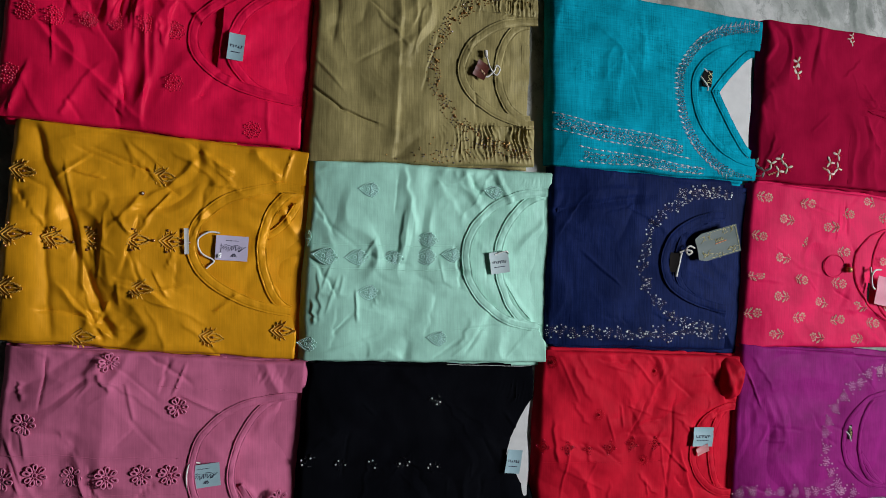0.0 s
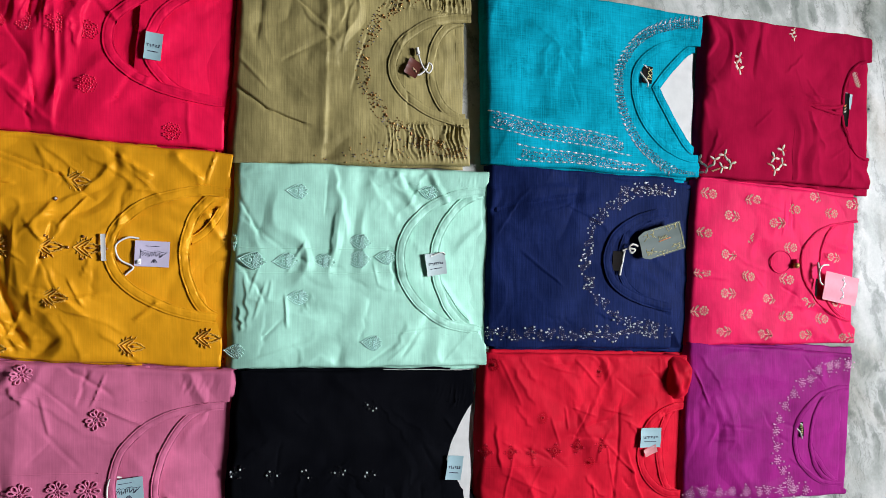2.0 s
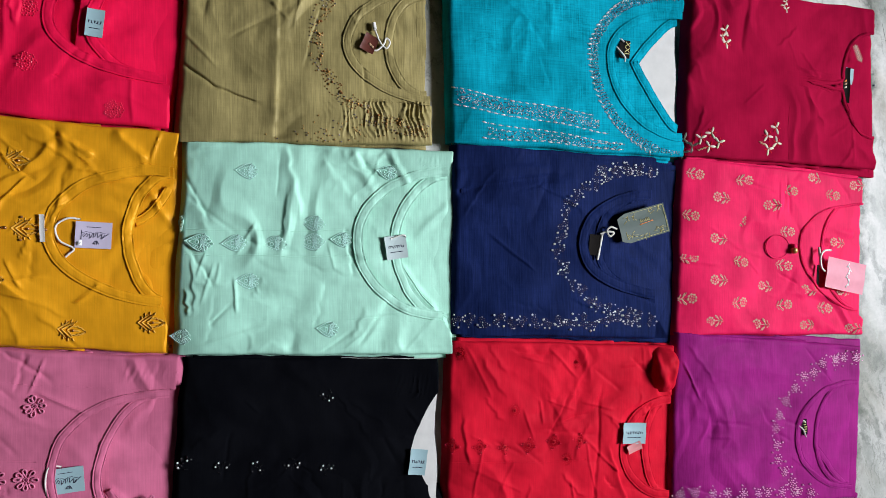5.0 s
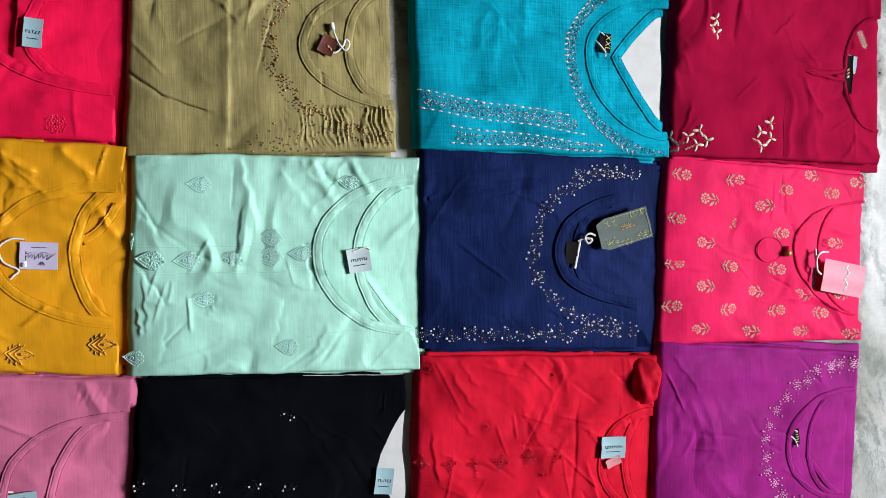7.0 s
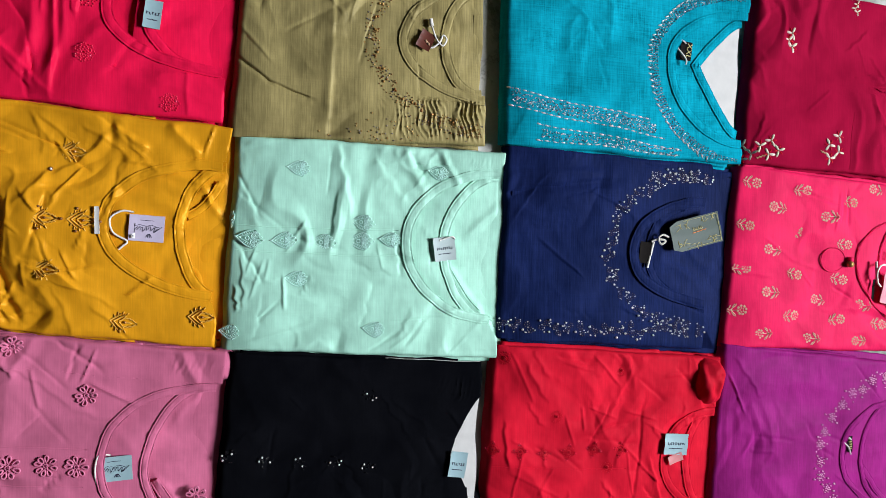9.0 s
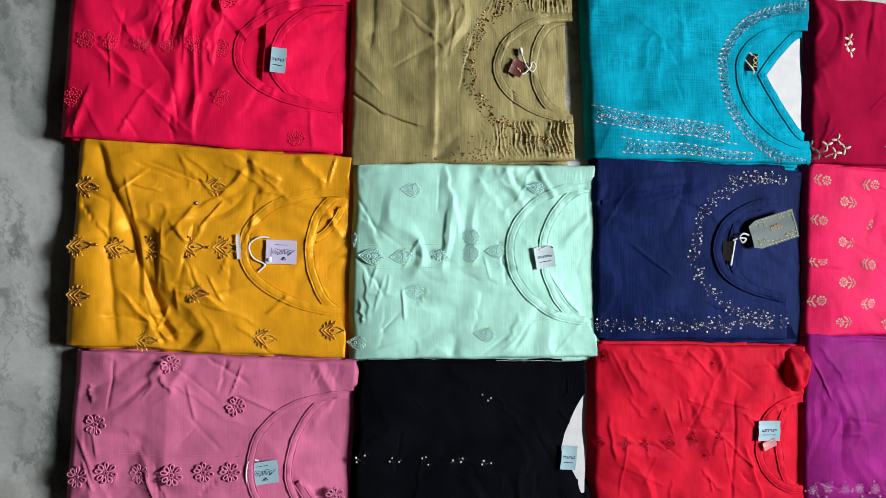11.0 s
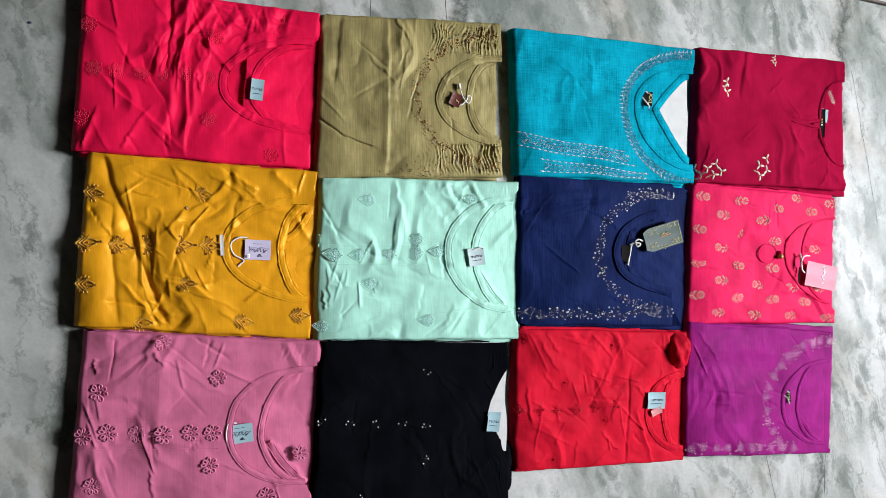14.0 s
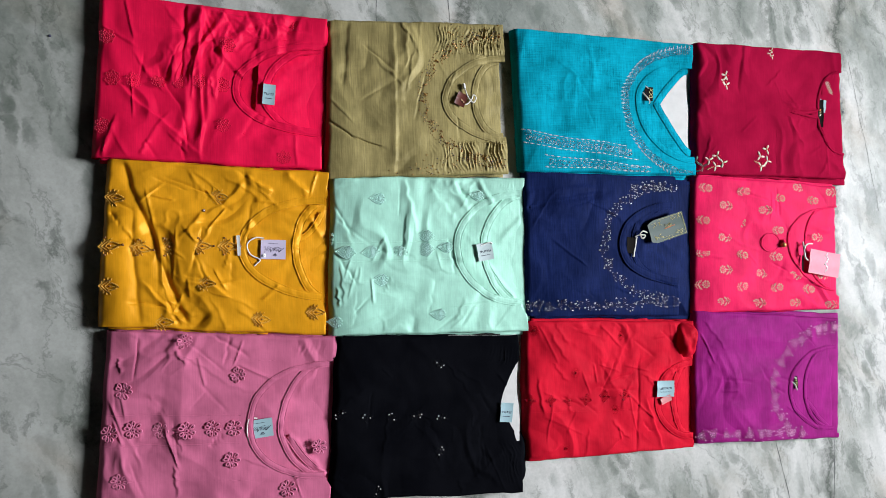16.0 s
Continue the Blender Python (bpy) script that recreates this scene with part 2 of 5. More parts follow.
dulled(GOLD_PRINT, (0.36, 0.22, 0.13))
SILVER = material("silver_bead", (0.82, 0.80, 0.79), 0.25, 0.35)
DARKBEAD = material("smoky_bead", (0.27, 0.22, 0.29), 0.2, 0.7)
SLATEBEAD = material("slate_bead", (0.10, 0.15, 0.19), 0.2, 0.4)
BRONZEBEAD = material("bronze_bead", (0.34, 0.15, 0.05), 0.22, 0.5)
GOLDBEAD = material("gold_bead", (0.50, 0.27, 0.08), 0.3, 0.6)
REDBEAD = material("red_glass_bead", (0.78, 0.03, 0.09), 0.18, 0.0, 0.6)
DARKREDBEAD = material("dark_red_glass_bead", (0.38, 0.005, 0.02), 0.14, 0.1, 0.6)
LILACBEAD = material("rose_bead", (0.95, 0.56, 0.76), 0.25, 0.0)
TEALBEAD = material("grey_teal_bead", (0.34, 0.44, 0.50), 0.25, 0.4)
WHITE_CARD = paper("white_card", (0.60, 0.58, 0.55))
LABEL_BLUE = paper("pale_blue_satin_label", (0.32, 0.46, 0.49), 0.45)
LABEL_LILAC = paper("pale_lilac_satin_label", (0.56, 0.49, 0.62), 0.45)
LABEL_GREY = paper("grey_green_label", (0.48, 0.57, 0.56), 0.45)
LABEL_BLACK = paper("black_label", (0.012, 0.010, 0.009), 0.7)
LABEL_BLACK.node_tree.nodes["Principled BSDF"].inputs["Specular IOR Level"].default_value = 0.02
LABEL_BROWN = paper("brown_label", (0.12, 0.035, 0.025), 0.4)
TAPE = paper("milky_tape", (0.62, 0.24, 0.24), 0.35)
TAG_GREEN = paper("dark_green_card", (0.075, 0.10, 0.085), 0.45)
TAG_PINK = paper("rose_card", (0.66, 0.22, 0.28), 0.45)
INK = material("dark_ink", (0.03, 0.03, 0.06), 0.6)
INK_WHITE = material("white_ink", (0.85, 0.83, 0.82), 0.6)
INK_GOLD = material("gold_ink", (0.42, 0.36, 0.12), 0.5)
INK_ORANGE = material("orange_ink", (0.7, 0.2, 0.03), 0.5)
STRING = cloth("white_cord", (0.82, 0.78, 0.72), 0.7, 0.2, 0.3)
CRACK = material("dark_grout", (0.09, 0.09, 0.085), 0.8)
BROWN_EDGE = material("brown_edge", (0.10, 0.07, 0.05), 0.6)


# ---- mesh helpers ----
def mesh_object(name, verts, faces, mat, parent=None, label="", smooth=True):
    me = bpy.data.meshes.new(name)
    me.from_pydata(verts, [], faces)
    me.materials.append(mat)
    if smooth:
        me.polygons.foreach_set("use_smooth", [True] * len(me.polygons))
    me.update()
    ob = new(name, me)
    if parent:
        ob.parent = parent
    if label:
        ob["label"] = label
    return ob


def shared(name, me, parent, m, label=""):
    ob = new(name, me)
    ob.parent = parent
    ob.matrix_basis = m
    if label:
        ob["label"] = label
    return ob


def box(name, x0, x1, y0, y1, z0, z1, mat, parent=None, label="", bevel=0.0):
    bm = bmesh.new()
    bmesh.ops.create_cube(bm, size=1)
    for v in bm.verts:
        v.co = Vector(((x0 + x1) / 2 + v.co.x * (x1 - x0), (y0 + y1) / 2 + v.co.y * (y1 - y0), (z0 + z1) / 2 + v.co.z * (z1 - z0)))
    if bevel:
        bmesh.ops.bevel(bm, geom=list(bm.edges), offset=bevel, segments=2, affect="EDGES")
    me = bpy.data.meshes.new(name)
    bm.to_mesh(me)
    bm.free()
    me.materials.append(mat)
    ob = new(name, me)
    if parent:
        ob.parent = parent
    if label:
        ob["label"] = label
    return ob


class Shape:
    """Gathers small stitched shapes into one mesh."""

    def __init__(self):
        self.v, self.f, self.mi, self.mats = [], [], [], []

    def slot(self, mat):
        if mat not in self.mats:
            self.mats.append(mat)
        return self.mats.index(mat)

    def dome(self, cx, cy, turn, length, width, h, mat, z=0.0, tip=0.0, n=8):
        """An oblong raised stitch or petal; tip narrows its far end."""
        k, c, s, b = self.slot(mat), math.cos(radians(turn)), math.sin(radians(turn)), len(self.v)
        for ring, hh in ((1.0, 0.0), (0.65, 0.75)):
            for i in range(n):
                a = 2 * math.pi * i / n
                x, y = math.cos(a) * length / 2 * ring, math.sin(a) * width / 2 * ring
                y *= 1 - tip * (0.5 + 0.5 * math.cos(a))
                self.v.append((cx + c * x - s * y, cy + s * x + c * y, z + h * hh))
        self.v.append((cx, cy, z + h))
        for i in range(n):
            j = (i + 1) % n
            self.f += [(b + i, b + j, b + n + j, b + n + i), (b + n + i, b + n + j, b + 2 * n)]
            self.mi += [k, k]

    def ball(self, cx, cy, cz, r, mat, n=6):
        k, b = self.slot(mat), len(self.v)
        rows = (-0.5, 0.0, 0.5)
        for t in rows:
            for i in range(n):
                a = 2 * math.pi * i / n
                q = math.sqrt(1 - t * t)
                self.v.append((cx + r * q * math.cos(a), cy + r * q * math.sin(a), cz + r * t * 1.4))
        self.v.append((cx, cy, cz + r))
        for j in range(2):
            for i in range(n):
                i2 = (i + 1) % n
                self.f.append((b + j * n + i, b + j * n + i2, b + (j + 1) * n + i2, b + (j + 1) * n + i))
                self.mi.append(k)
        for i in range(n):
            self.f.append((b + 2 * n + i, b + 2 * n + (i + 1) % n, b + 3 * n))
            self.mi.append(k)

    def cord(self, pts, r, mat, closed=False, n=5, flat=1.0):
        """A round thread along points."""
        k, b, m = self.slot(mat), len(self.v), len(pts)
        P = [Vector(p) for p in pts]
        for i in range(m):
            d = (P[(i + 1) % m] - P[i - 1]) if closed else (P[min(i + 1, m - 1)] - P[max(i - 1, 0)])
            d.normalize()
            side = d.cross(Vector((0, 0, 1)))
            side = side.normalized() if side.length > 1e-4 else Vector((1, 0, 0))
            up = side.cross(d)
            for q in range(n):
                a = 2 * math.pi * q / n
                self.v.append(tuple(P[i] + side * math.cos(a) * r + up * math.sin(a) * r * flat))
        for i in range(m if closed else m - 1):
            i2 = (i + 1) % m
            for q in range(n):
                q2 = (q + 1) % n
                self.f.append((b + i * n + q, b + i * n + q2, b + i2 * n + q2, b + i2 * n + q))
                self.mi.append(k)
        if not closed:
            self.f += [tuple(b + q for q in range(n)), tuple(b + (m - 1) * n + q for q in reversed(range(n)))]
            self.mi += [k, k]

    def ring(self, cx, cy, z, rad, r, mat, n=12, sx=1.0):
        self.cord([(cx + rad * sx * math.cos(2 * math.pi * i / n), cy + rad * math.sin(2 * math.pi * i / n), z) for i in range(n)], r, mat, True, 4)

    def plate(self, x0, x1, y0, y1, z, mat, turn=0.0, cx=0.0, cy=0.0):
        k, b = self.slot(mat), len(self.v)
        c, s = math.cos(radians(turn)), math.sin(radians(turn))
        for zz in (z, z + 0.0003):
            for x, y in ((x0, y0), (x1, y0), (x1, y1), (x0, y1)):
                self.v.append((cx + c * x - s * y, cy + s * x + c * y, zz))
        for q in ((4, 5, 6, 7), (0, 1, 5, 4), (1, 2, 6, 5), (2, 3, 7, 6), (3, 0, 4, 7)):
            self.f.append(tuple(b + i for i in q))
            self.mi.append(k)

    def mesh(self, name):
        me = bpy.data.meshes.new(name)
        me.from_pydata(self.v, [], self.f)
        for m in self.mats:
            me.materials.append(m)
        me.polygons.foreach_set("material_index", self.mi)
        me.polygons.foreach_set("use_smooth", [True] * len(me.polygons))
        me.update()
        return me


# ---- setting ----
X0, X1, Y0, Y1, ZC = -4.5, WIN_X, -4.4, 4.4, 3.6
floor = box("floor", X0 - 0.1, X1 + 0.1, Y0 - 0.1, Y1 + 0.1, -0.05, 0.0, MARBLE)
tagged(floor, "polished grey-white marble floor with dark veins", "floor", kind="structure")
# unseen room shell, added and set wide to hold down ambient light
for nm, d in (("wall_west", (X0 - 0.12, X0, Y0 - 0.12, Y1 + 0.12)), ("wall_south", (X0, X1, Y0 - 0.12, Y0)), ("wall_north", (X0, X1, Y1, Y1 + 0.12))):
    tagged(box(nm, *d, 0.0, ZC, WALL), "unseen wall added round the room, dark to limit bounced light", "wall", kind="structure")
wall = new("wall_east")
tagged(wall, "unseen wall with a wide window opening, dark to limit bounced light", "wall", kind="structure")
box("wall_below", X1, X1 + 0.2, Y0 - 0.12, Y1 + 0.12, 0, WIN_Z0, WALL, wall)
box("wall_above", X1, X1 + 0.2, Y0 - 0.12, Y1 + 0.12, WIN_Z1, ZC, WALL, wall)
box("wall_side", X1, X1 + 0.2, Y0 - 0.12, WIN_Y0, WIN_Z0, WIN_Z1, WALL, wall)
box("wall_side", X1, X1 + 0.2, WIN_Y1, Y1 + 0.12, WIN_Z0, WIN_Z1, WALL, wall)
tagged(box("ceiling", X0 - 0.12, X1 + 0.2, Y0 - 0.12, Y1 + 0.12, ZC, ZC + 0.1, CEIL), "unseen ceiling added over the room, dark to limit bounced light", "ceiling", kind="structure")


def crack(pts, width):
    """A hairline crack in the marble, filled with dirt."""
    verts, faces = [], []
    for i, (x, y) in enumerate(pts):
        w = width * (0.6 + 0.4 * math.sin(i * 2.1))
        verts += [(x - w / 2, y, 0.0003), (x + w / 2, y, 0.0003)]
        if i:
            faces.append((2 * i - 2, 2 * i - 1, 2 * i + 1, 2 * i))
    mesh_object("crack", verts, faces, CRACK, floor)


def jagged(x0, y0, x1, y1, seed, n=16):
    rnd = random.Random(seed)
    return [(x0 + (x1 - x0) * i / n + rnd.uniform(-0.002, 0.002), y0 + (y1 - y0) * i / n) for i in range(n + 1)]


crack(jagged(1.095, -0.40, 1.20, -0.86, 1), 0.0022)
crack(jagged(1.29, -0.45, 1.25, -0.9, 2), 0.0035)
crack(jagged(0.205, 0.40, 0.215, 0.85, 3), 0.0030)
crack(jagged(0.36, 0.40, 0.345, 0.85, 4), 0.0022)
crack(jagged(1.385, 0.42, 1.46, 0.05, 5), 0.0012)


# ---- folded kurtas ----
def smooth(a, b, x):
    t = min(1.0, max(0.0, (x - a) / (b - a)))
    return t * t * (3 - 2 * t)


WRAP = 0.011  # how far the round fold at the left end reaches in


class Folded:
    """The lie of one folded kurta: s runs from its fold to its shoulders, r across it."""

    def __init__(self, corners, top, amp, freq, angle, seed, creases, pleats=(), folds=0, droop=0.0, ease=(0.0095, 0.055)):
        self.droop, self.ease = droop, ease
        self.c = [Vector(p) for p in corners]
        self.o = sum(self.c, Vector((0, 0))) / 4
        self.c = [p - self.o for p in self.c]
        tl, tr, br, bl = self.c
        self.L, self.W = ((tr - tl).length + (br - bl).length) / 2, ((tl - bl).length + (tr - br).length) / 2
        self.top, self.amp, self.freq, self.seed, self.pleats = top, amp, freq, seed, pleats
        self.ca, self.sa = math.cos(radians(angle)), math.sin(radians(angle))
        self.lines = [(self.xy(a, b), self.xy(c, d), w, h) for a, b, c, d, w, h in creases]
        rnd = random.Random(seed * 7 + 1)
        for _ in range(folds):
            p, a = self.xy(rnd.uniform(0.03, 0.97), rnd.uniform(0.03, 0.97)), radians(angle + 90 + rnd.gauss(0, 38))
            d = Vector((math.cos(a), math.sin(a))) * rnd.uniform(0.012, 0.045)
            self.lines.append((p - d, p + d, rnd.uniform(0.0025, 0.0055), rnd.choice((1, 1, -1)) * amp * rnd.uniform(0.25, 0.7)))

    def xy(self, s, r):
        tl, tr, br, bl = self.c
        return (tl * (1 - s) + tr * s) * (1 - r) + (bl * (1 - s) + br * s) * r

    def bend(self, s, r):
        """The same with its slightly wavy outline."""
        p = self.xy(s, r)
        e = self.seed * 3.7
        return Vector((p.x + 0.0034 * noise.noise((p.y * 13, e, s * 2)) + 0.0012 * noise.noise((p.y * 45, e, s * 3)), p.y + 0.0034 * noise.noise((p.x * 11, e + 5, r * 2)) + 0.0012 * noise.noise((p.x * 45, e + 5, r * 3))))

    def wrinkle(self, p):
        """Broad soft waves, crisp tent-shaped creases in two directions, and single creases."""
        u, v = p.x * self.ca + p.y * self.sa, -p.x * self.sa + p.y * self.ca
        e, f = self.seed * 11.3, self.freq * 1.5
        wx, wy = 0.9 * noise.noise((p.x * 9, p.y * 9, e)), 0.9 * noise.noise((p.x * 9, p.y * 9, e + 40))
        a = noise.noise((u * f * 0.7 + wx, v * f * 0.3 + wy, e))
        n1 = noise.noise((u * f * 0.8 + wx, v * f * 0.34 + wy, e + 7))
        n2 = noise.noise((v * f * 0.9 + wy, u * f * 0.45 + wx, e + 17))
        n3 = noise.noise((p.x * f * 1.9 + wx, p.y * f * 1.9 + wy, e + 3))
        mask = smooth(-0.2, 0.35, noise.noise((p.x * 7, p.y * 7, e + 9)))
        mask2 = smooth(-0.1, 0.4, noise.noise((p.x * 7, p.y * 7, e + 29)))
        b = max(0.0, 1 - 3.4 * math.sqrt(n1 * n1 + 0.0006))
        c = max(0.0, 1 - 3.0 * math.sqrt(n2 * n2 + 0.0006))
        d = max(0.0, 1 - 3.6 * math.sqrt(n3 * n3 + 0.0008))
        h = self.amp * 1.3 * (1.2 * a + (0.1 + mask) * b - 0.75 * mask2 * c + 0.3 * d * mask2 * (0.2 + mask))
        for p0, p1, w, hh in self.lines:
            d = p1 - p0
            n = d.length
            t = (p - p0).dot(d) / (n * n)
            if -0.15 < t < 1.15:
                side = (p - p0).cross(d) / n + (0.004 * noise.noise((t * 5, e, n * 9)) if w > 0.004 else 0.0)
                q = abs(side) / (w if side > 0 else w * 0.4)
                if q < 4:
                    h += hh * math.exp(-q * (0.35 + 0.65 * q)) * smooth(-0.15, 0.12, t) * (1 - smooth(0.85, 1.15, t))
        return h

    def pleat(self, s, r):
        h = 0.0
        for s0, s1, r0, r1, period, hh in self.pleats:
            if s0 < s < s1 and r0 < r < r1:
                w = smooth(s0, s0 + 0.14, s) * (1 - smooth(s1 - 0.04, s1, s)) * smooth(r0, r0 + 0.05, r) * (1 - smooth(r1 - 0.05, r1, r)) * (0.55 + 0.9 * noise.noise((s * 22, r * 3, self.seed + 8)))
                q = noise.noise((s * 9, r * 11, self.seed)) * 2.6 + noise.noise((s * 34, r * 9, self.seed + 4)) * 1.3
                h += hh * w * (1 - abs(math.sin(math.pi * (s * self.L - 0.22 * (abs(r - 0.5) - 0.3) * self.W) / period + q * 1.5)) ** 0.7)
        return h

    def z(self, s, r, p=None):
        p = p or self.xy(s, r)
        drop = 0.0
        e = s * self.L
        if e < WRAP:
            drop = self.top * 0.5 * (1 - math.sqrt(max(0.0, 1 - (1 - max(0.0, e) / WRAP) ** 2)))
        drop += self.ease[0] * max(0.0, 1 - max(0.0, e) / self.ease[1]) ** 2
        for d, R in ((r * self.W, 0.0055), ((1 - r) * self.W, 0.0055), ((1 - s) * self.L, 0.003)):
            d = max(0.0, d)
            if d < R:
                drop = max(drop, R - math.sqrt(max(0, R * R - (R - d) ** 2)))
        return self.top + self.wrinkle(p) * min(1.0, 0.35 + 20 * max(0, min(s, r, 1 - r))) + self.pleat(s, r) - drop - self.droop * smooth(0.68, 1.05, s)

    def place(self, s, r, turn=0.0, lift=0.0, scale=1.0):
        e = 0.012
        p = self.bend(s, r)
        z = self.z(s, r)
        px, py = self.xy(s + e, r) - self.xy(s - e, r), self.xy(s, r - e) - self.xy(s, r + e)
        nx = Vector((px.x, px.y, self.z(min(1, s + e), r) - self.z(max(0, s - e), r))).normalized()
        ny = Vector((py.x, py.y, self.z(s, max(0, r - e)) - self.z(s, min(1, r + e)))).normalized()
        nz = nx.cross(ny).normalized()
        ny = nz.cross(nx)
        m = Matrix((nx, ny, nz)).transposed().to_4x4()
        return Matrix.Translation((p.x, p.y, z + lift)) @ m @ pose(0, 0, 0, 0, 0, turn) @ Matrix.Scale(scale, 4)


class Neck:
    """A rounded neckline that opens at the shoulders: deepest at (sa, rc), from rt to rb across."""

    def __init__(self, sa, rc, rt, rb, st=1.0, sb=1.0, p=1.0, vee=0.0, slit=None):
        self.vee, self.slit = vee, slit
        self.sa, self.rc, self.rt, self.rb, self.st, self.sb, self.p = sa, rc, rt, rb, st, sb, p

    def at(self, phi):
        q = math.sin(phi)
        r = self.rc + q * (self.rc - self.rt if q < 0 else self.rb - self.rc)
        se = self.st + (self.sb - self.st) * (q + 1) / 2
        s = se - (se - self.sa) * ((1 - self.vee) * max(0.0, math.cos(phi)) ** self.p + self.vee * (1 - abs(q)))
        if self.slit:
            s -= self.slit[0] * max(0.0, 1 - abs(r - self.rc) / self.slit[1])
        return s, r

    def curve(self, n=60, a=-1.0, b=1.0):
        return [self.at(math.pi / 2 * (a + (b - a) * i / n)) for i in range(n + 1)]


def crisp(ob):
    """Keeps the cut edges of a sheet sharp."""
    ob.modifiers.new("edges", "EDGE_SPLIT").split_angle = radians(50)


def sheet(name, K, rows, mat, parent, lift=0.0, s0=0.0, n=110, thick=0.0014, label=""):
    """A cloth sheet whose rows (r, s_end) run from s0 to their own end; from s0 = 0 it also wraps round the fold."""
    verts, faces = [], []
    m = n + 1 + (12 if s0 == 0 else 0)
    for r, se in rows:
        first = s0
        if s0 == 0:
            for i in range(12):
                phi = math.pi * (i / 12 - 0.5)
                s = WRAP * (1 - math.cos(phi)) / K.L
                p = K.bend(s, r)
                verts.append((p.x, p.y, K.z(s, r) + lift if phi >= 0 else 0.003 + (K.z(0, r) + lift - 0.003) * (1 + math.sin(phi))))
            first = WRAP / K.L
        for i in range(n + 1):
            s = first + (se - first) * i / n
            p = K.bend(s, r)
            verts.append((p.x, p.y, K.z(s, r) + lift))
    for j in range(len(rows) - 1):
        for i in range(m - 1):
            a = j * m + i
            faces.append((a, a + m, a + m + 1, a + 1))
    ob = mesh_object(name, verts, faces, mat, parent, label)
    sol = ob.modifiers.new("thickness", "SOLIDIFY")
    sol.thickness, sol.offset = thick, -1
    crisp(ob)
    return ob


def band(name, K, curve, width, mat, parent, lift, inner=0.0, label=""):
    """A stitched facing strip along a neckline."""
    P = [K.bend(s, r) for s, r in curve]
    verts, faces, m, run = [], [], 15, 0.0
    inv = 1 / K.L
    for i, (p, (s, r)) in enumerate(zip(P, curve)):
        d = (P[min(i + 1, len(P) - 1)] - P[max(i - 1, 0)]).normalized()
        nrm = Vector((d.y, -d.x))
        run += (p - P[max(i - 1, 0)]).length
        for j in range(m):
            g = j / (m - 1)
            o = inner + (width - inner) * j / (m - 1)
            q = p + nrm * o * BAND_SIDE
            rr = min(1, max(0, r + (-(q.y - p.y)) / K.W))
            ss = min(1, max(0, s + (q.x - p.x) * inv))
            groove = math.exp(-((g - 0.15) / 0.06) ** 2) + math.exp(-((g - 0.85) / 0.06) ** 2)
            bulge = 0.0005 * math.sin(math.pi * g) - 0.0008 * groove * (0.75 + 0.5 * noise.noise((run * 160, g, 5))) + 0.0006 * noise.noise((run * 110, g * 2, 3))
            verts.append((q.x, q.y, K.z(ss, rr) + lift + bulge))
    for i in range(len(P) - 1):
        for j in range(m - 1):
            a = i * m + j
            faces.append((a, a + m, a + m + 1, a + 1))
    ob = mesh_object(name, verts, faces, mat, parent, label)
    sol = ob.modifiers.new("thickness", "SOLIDIFY")
    sol.thickness, sol.offset = 0.0018, -1
    crisp(ob)
    return ob


BAND_SIDE = -1


def seam(K, root, a, b, mat):
    """A stitched seam lying on the cloth from one place to another."""
    S = Shape()
    pts = []
    for i in range(41):
        s, r = a[0] + (b[0] - a[0]) * i / 40, a[1] + (b[1] - a[1]) * i / 40
        p = K.bend(s, r)
        pts.append((p.x, p.y, K.z(s, r) - 0.0001))
    S.cord(pts, 0.0005, mat, n=5)
    ob = new("seam", S.mesh("seam"))
    ob.parent = root


def slab(K, z0, z1, inset, mat, parent, seed, s_end=1.0, name="folded_layer"):
    """One folded thickness of cloth below, with soft rounded folds all round."""
    ring, n = [], 40
    i = inset
    s_in = (WRAP + 0.004) / K.L
    sides = [((s_in, 0), (s_end, 0)), ((s_end, 0), (s_end, 1)), ((s_end, 1), (s_in, 1)), ((s_in, 1), (s_in, 0))]
    for (sa, ra), (sb, rb) in sides:
        for q in range(n):
            t = q / n
            ring.append((sa + (sb - sa) * t, ra + (rb - ra) * t))
    verts, faces, N = [], [], len(ring)
    rad = (z1 - z0) / 2
    prof = [(-4, -1), (-0.9, -1), (-0.3, -0.8), (0, 0), (-0.3, 0.8), (-0.9, 1), (-4, 1)]
    for off, h in prof:
        for s, r in ring:
            p = K.bend(s, r)
            wob = 0.002 * noise.noise((p.x * 25, p.y * 25, seed * 5.1)) + 0.0015 * noise.noise((p.x * 70, p.y * 70, seed))
            ds = (0.5 - s / s_end) * 2
            dr = (0.5 - r) * 2
            mvx = (max(0, abs(ds) - 0.96) * 25) * (1 if ds > 0 else -1)
            mvy = (max(0, abs(dr) - 0.96) * 25) * (1 if dr > 0 else -1)
            amount = i + wob - off * rad
            verts.append((p.x + mvx * amount, p.y - mvy * amount, (z0 + z1) / 2 + h * rad + wob * 0.4))
    for j in range(len(prof) - 1):
        for q in range(N):
            q2 = (q + 1) % N
            faces.append((j * N + q, (j + 1) * N + q, (j + 1) * N + q2, j * N + q2))
    faces.append(tuple(range(N)))
    faces.append(tuple((len(prof) - 1) * N + q for q in reversed(range(N))))
    return mesh_object(name, verts, faces, mat, parent)


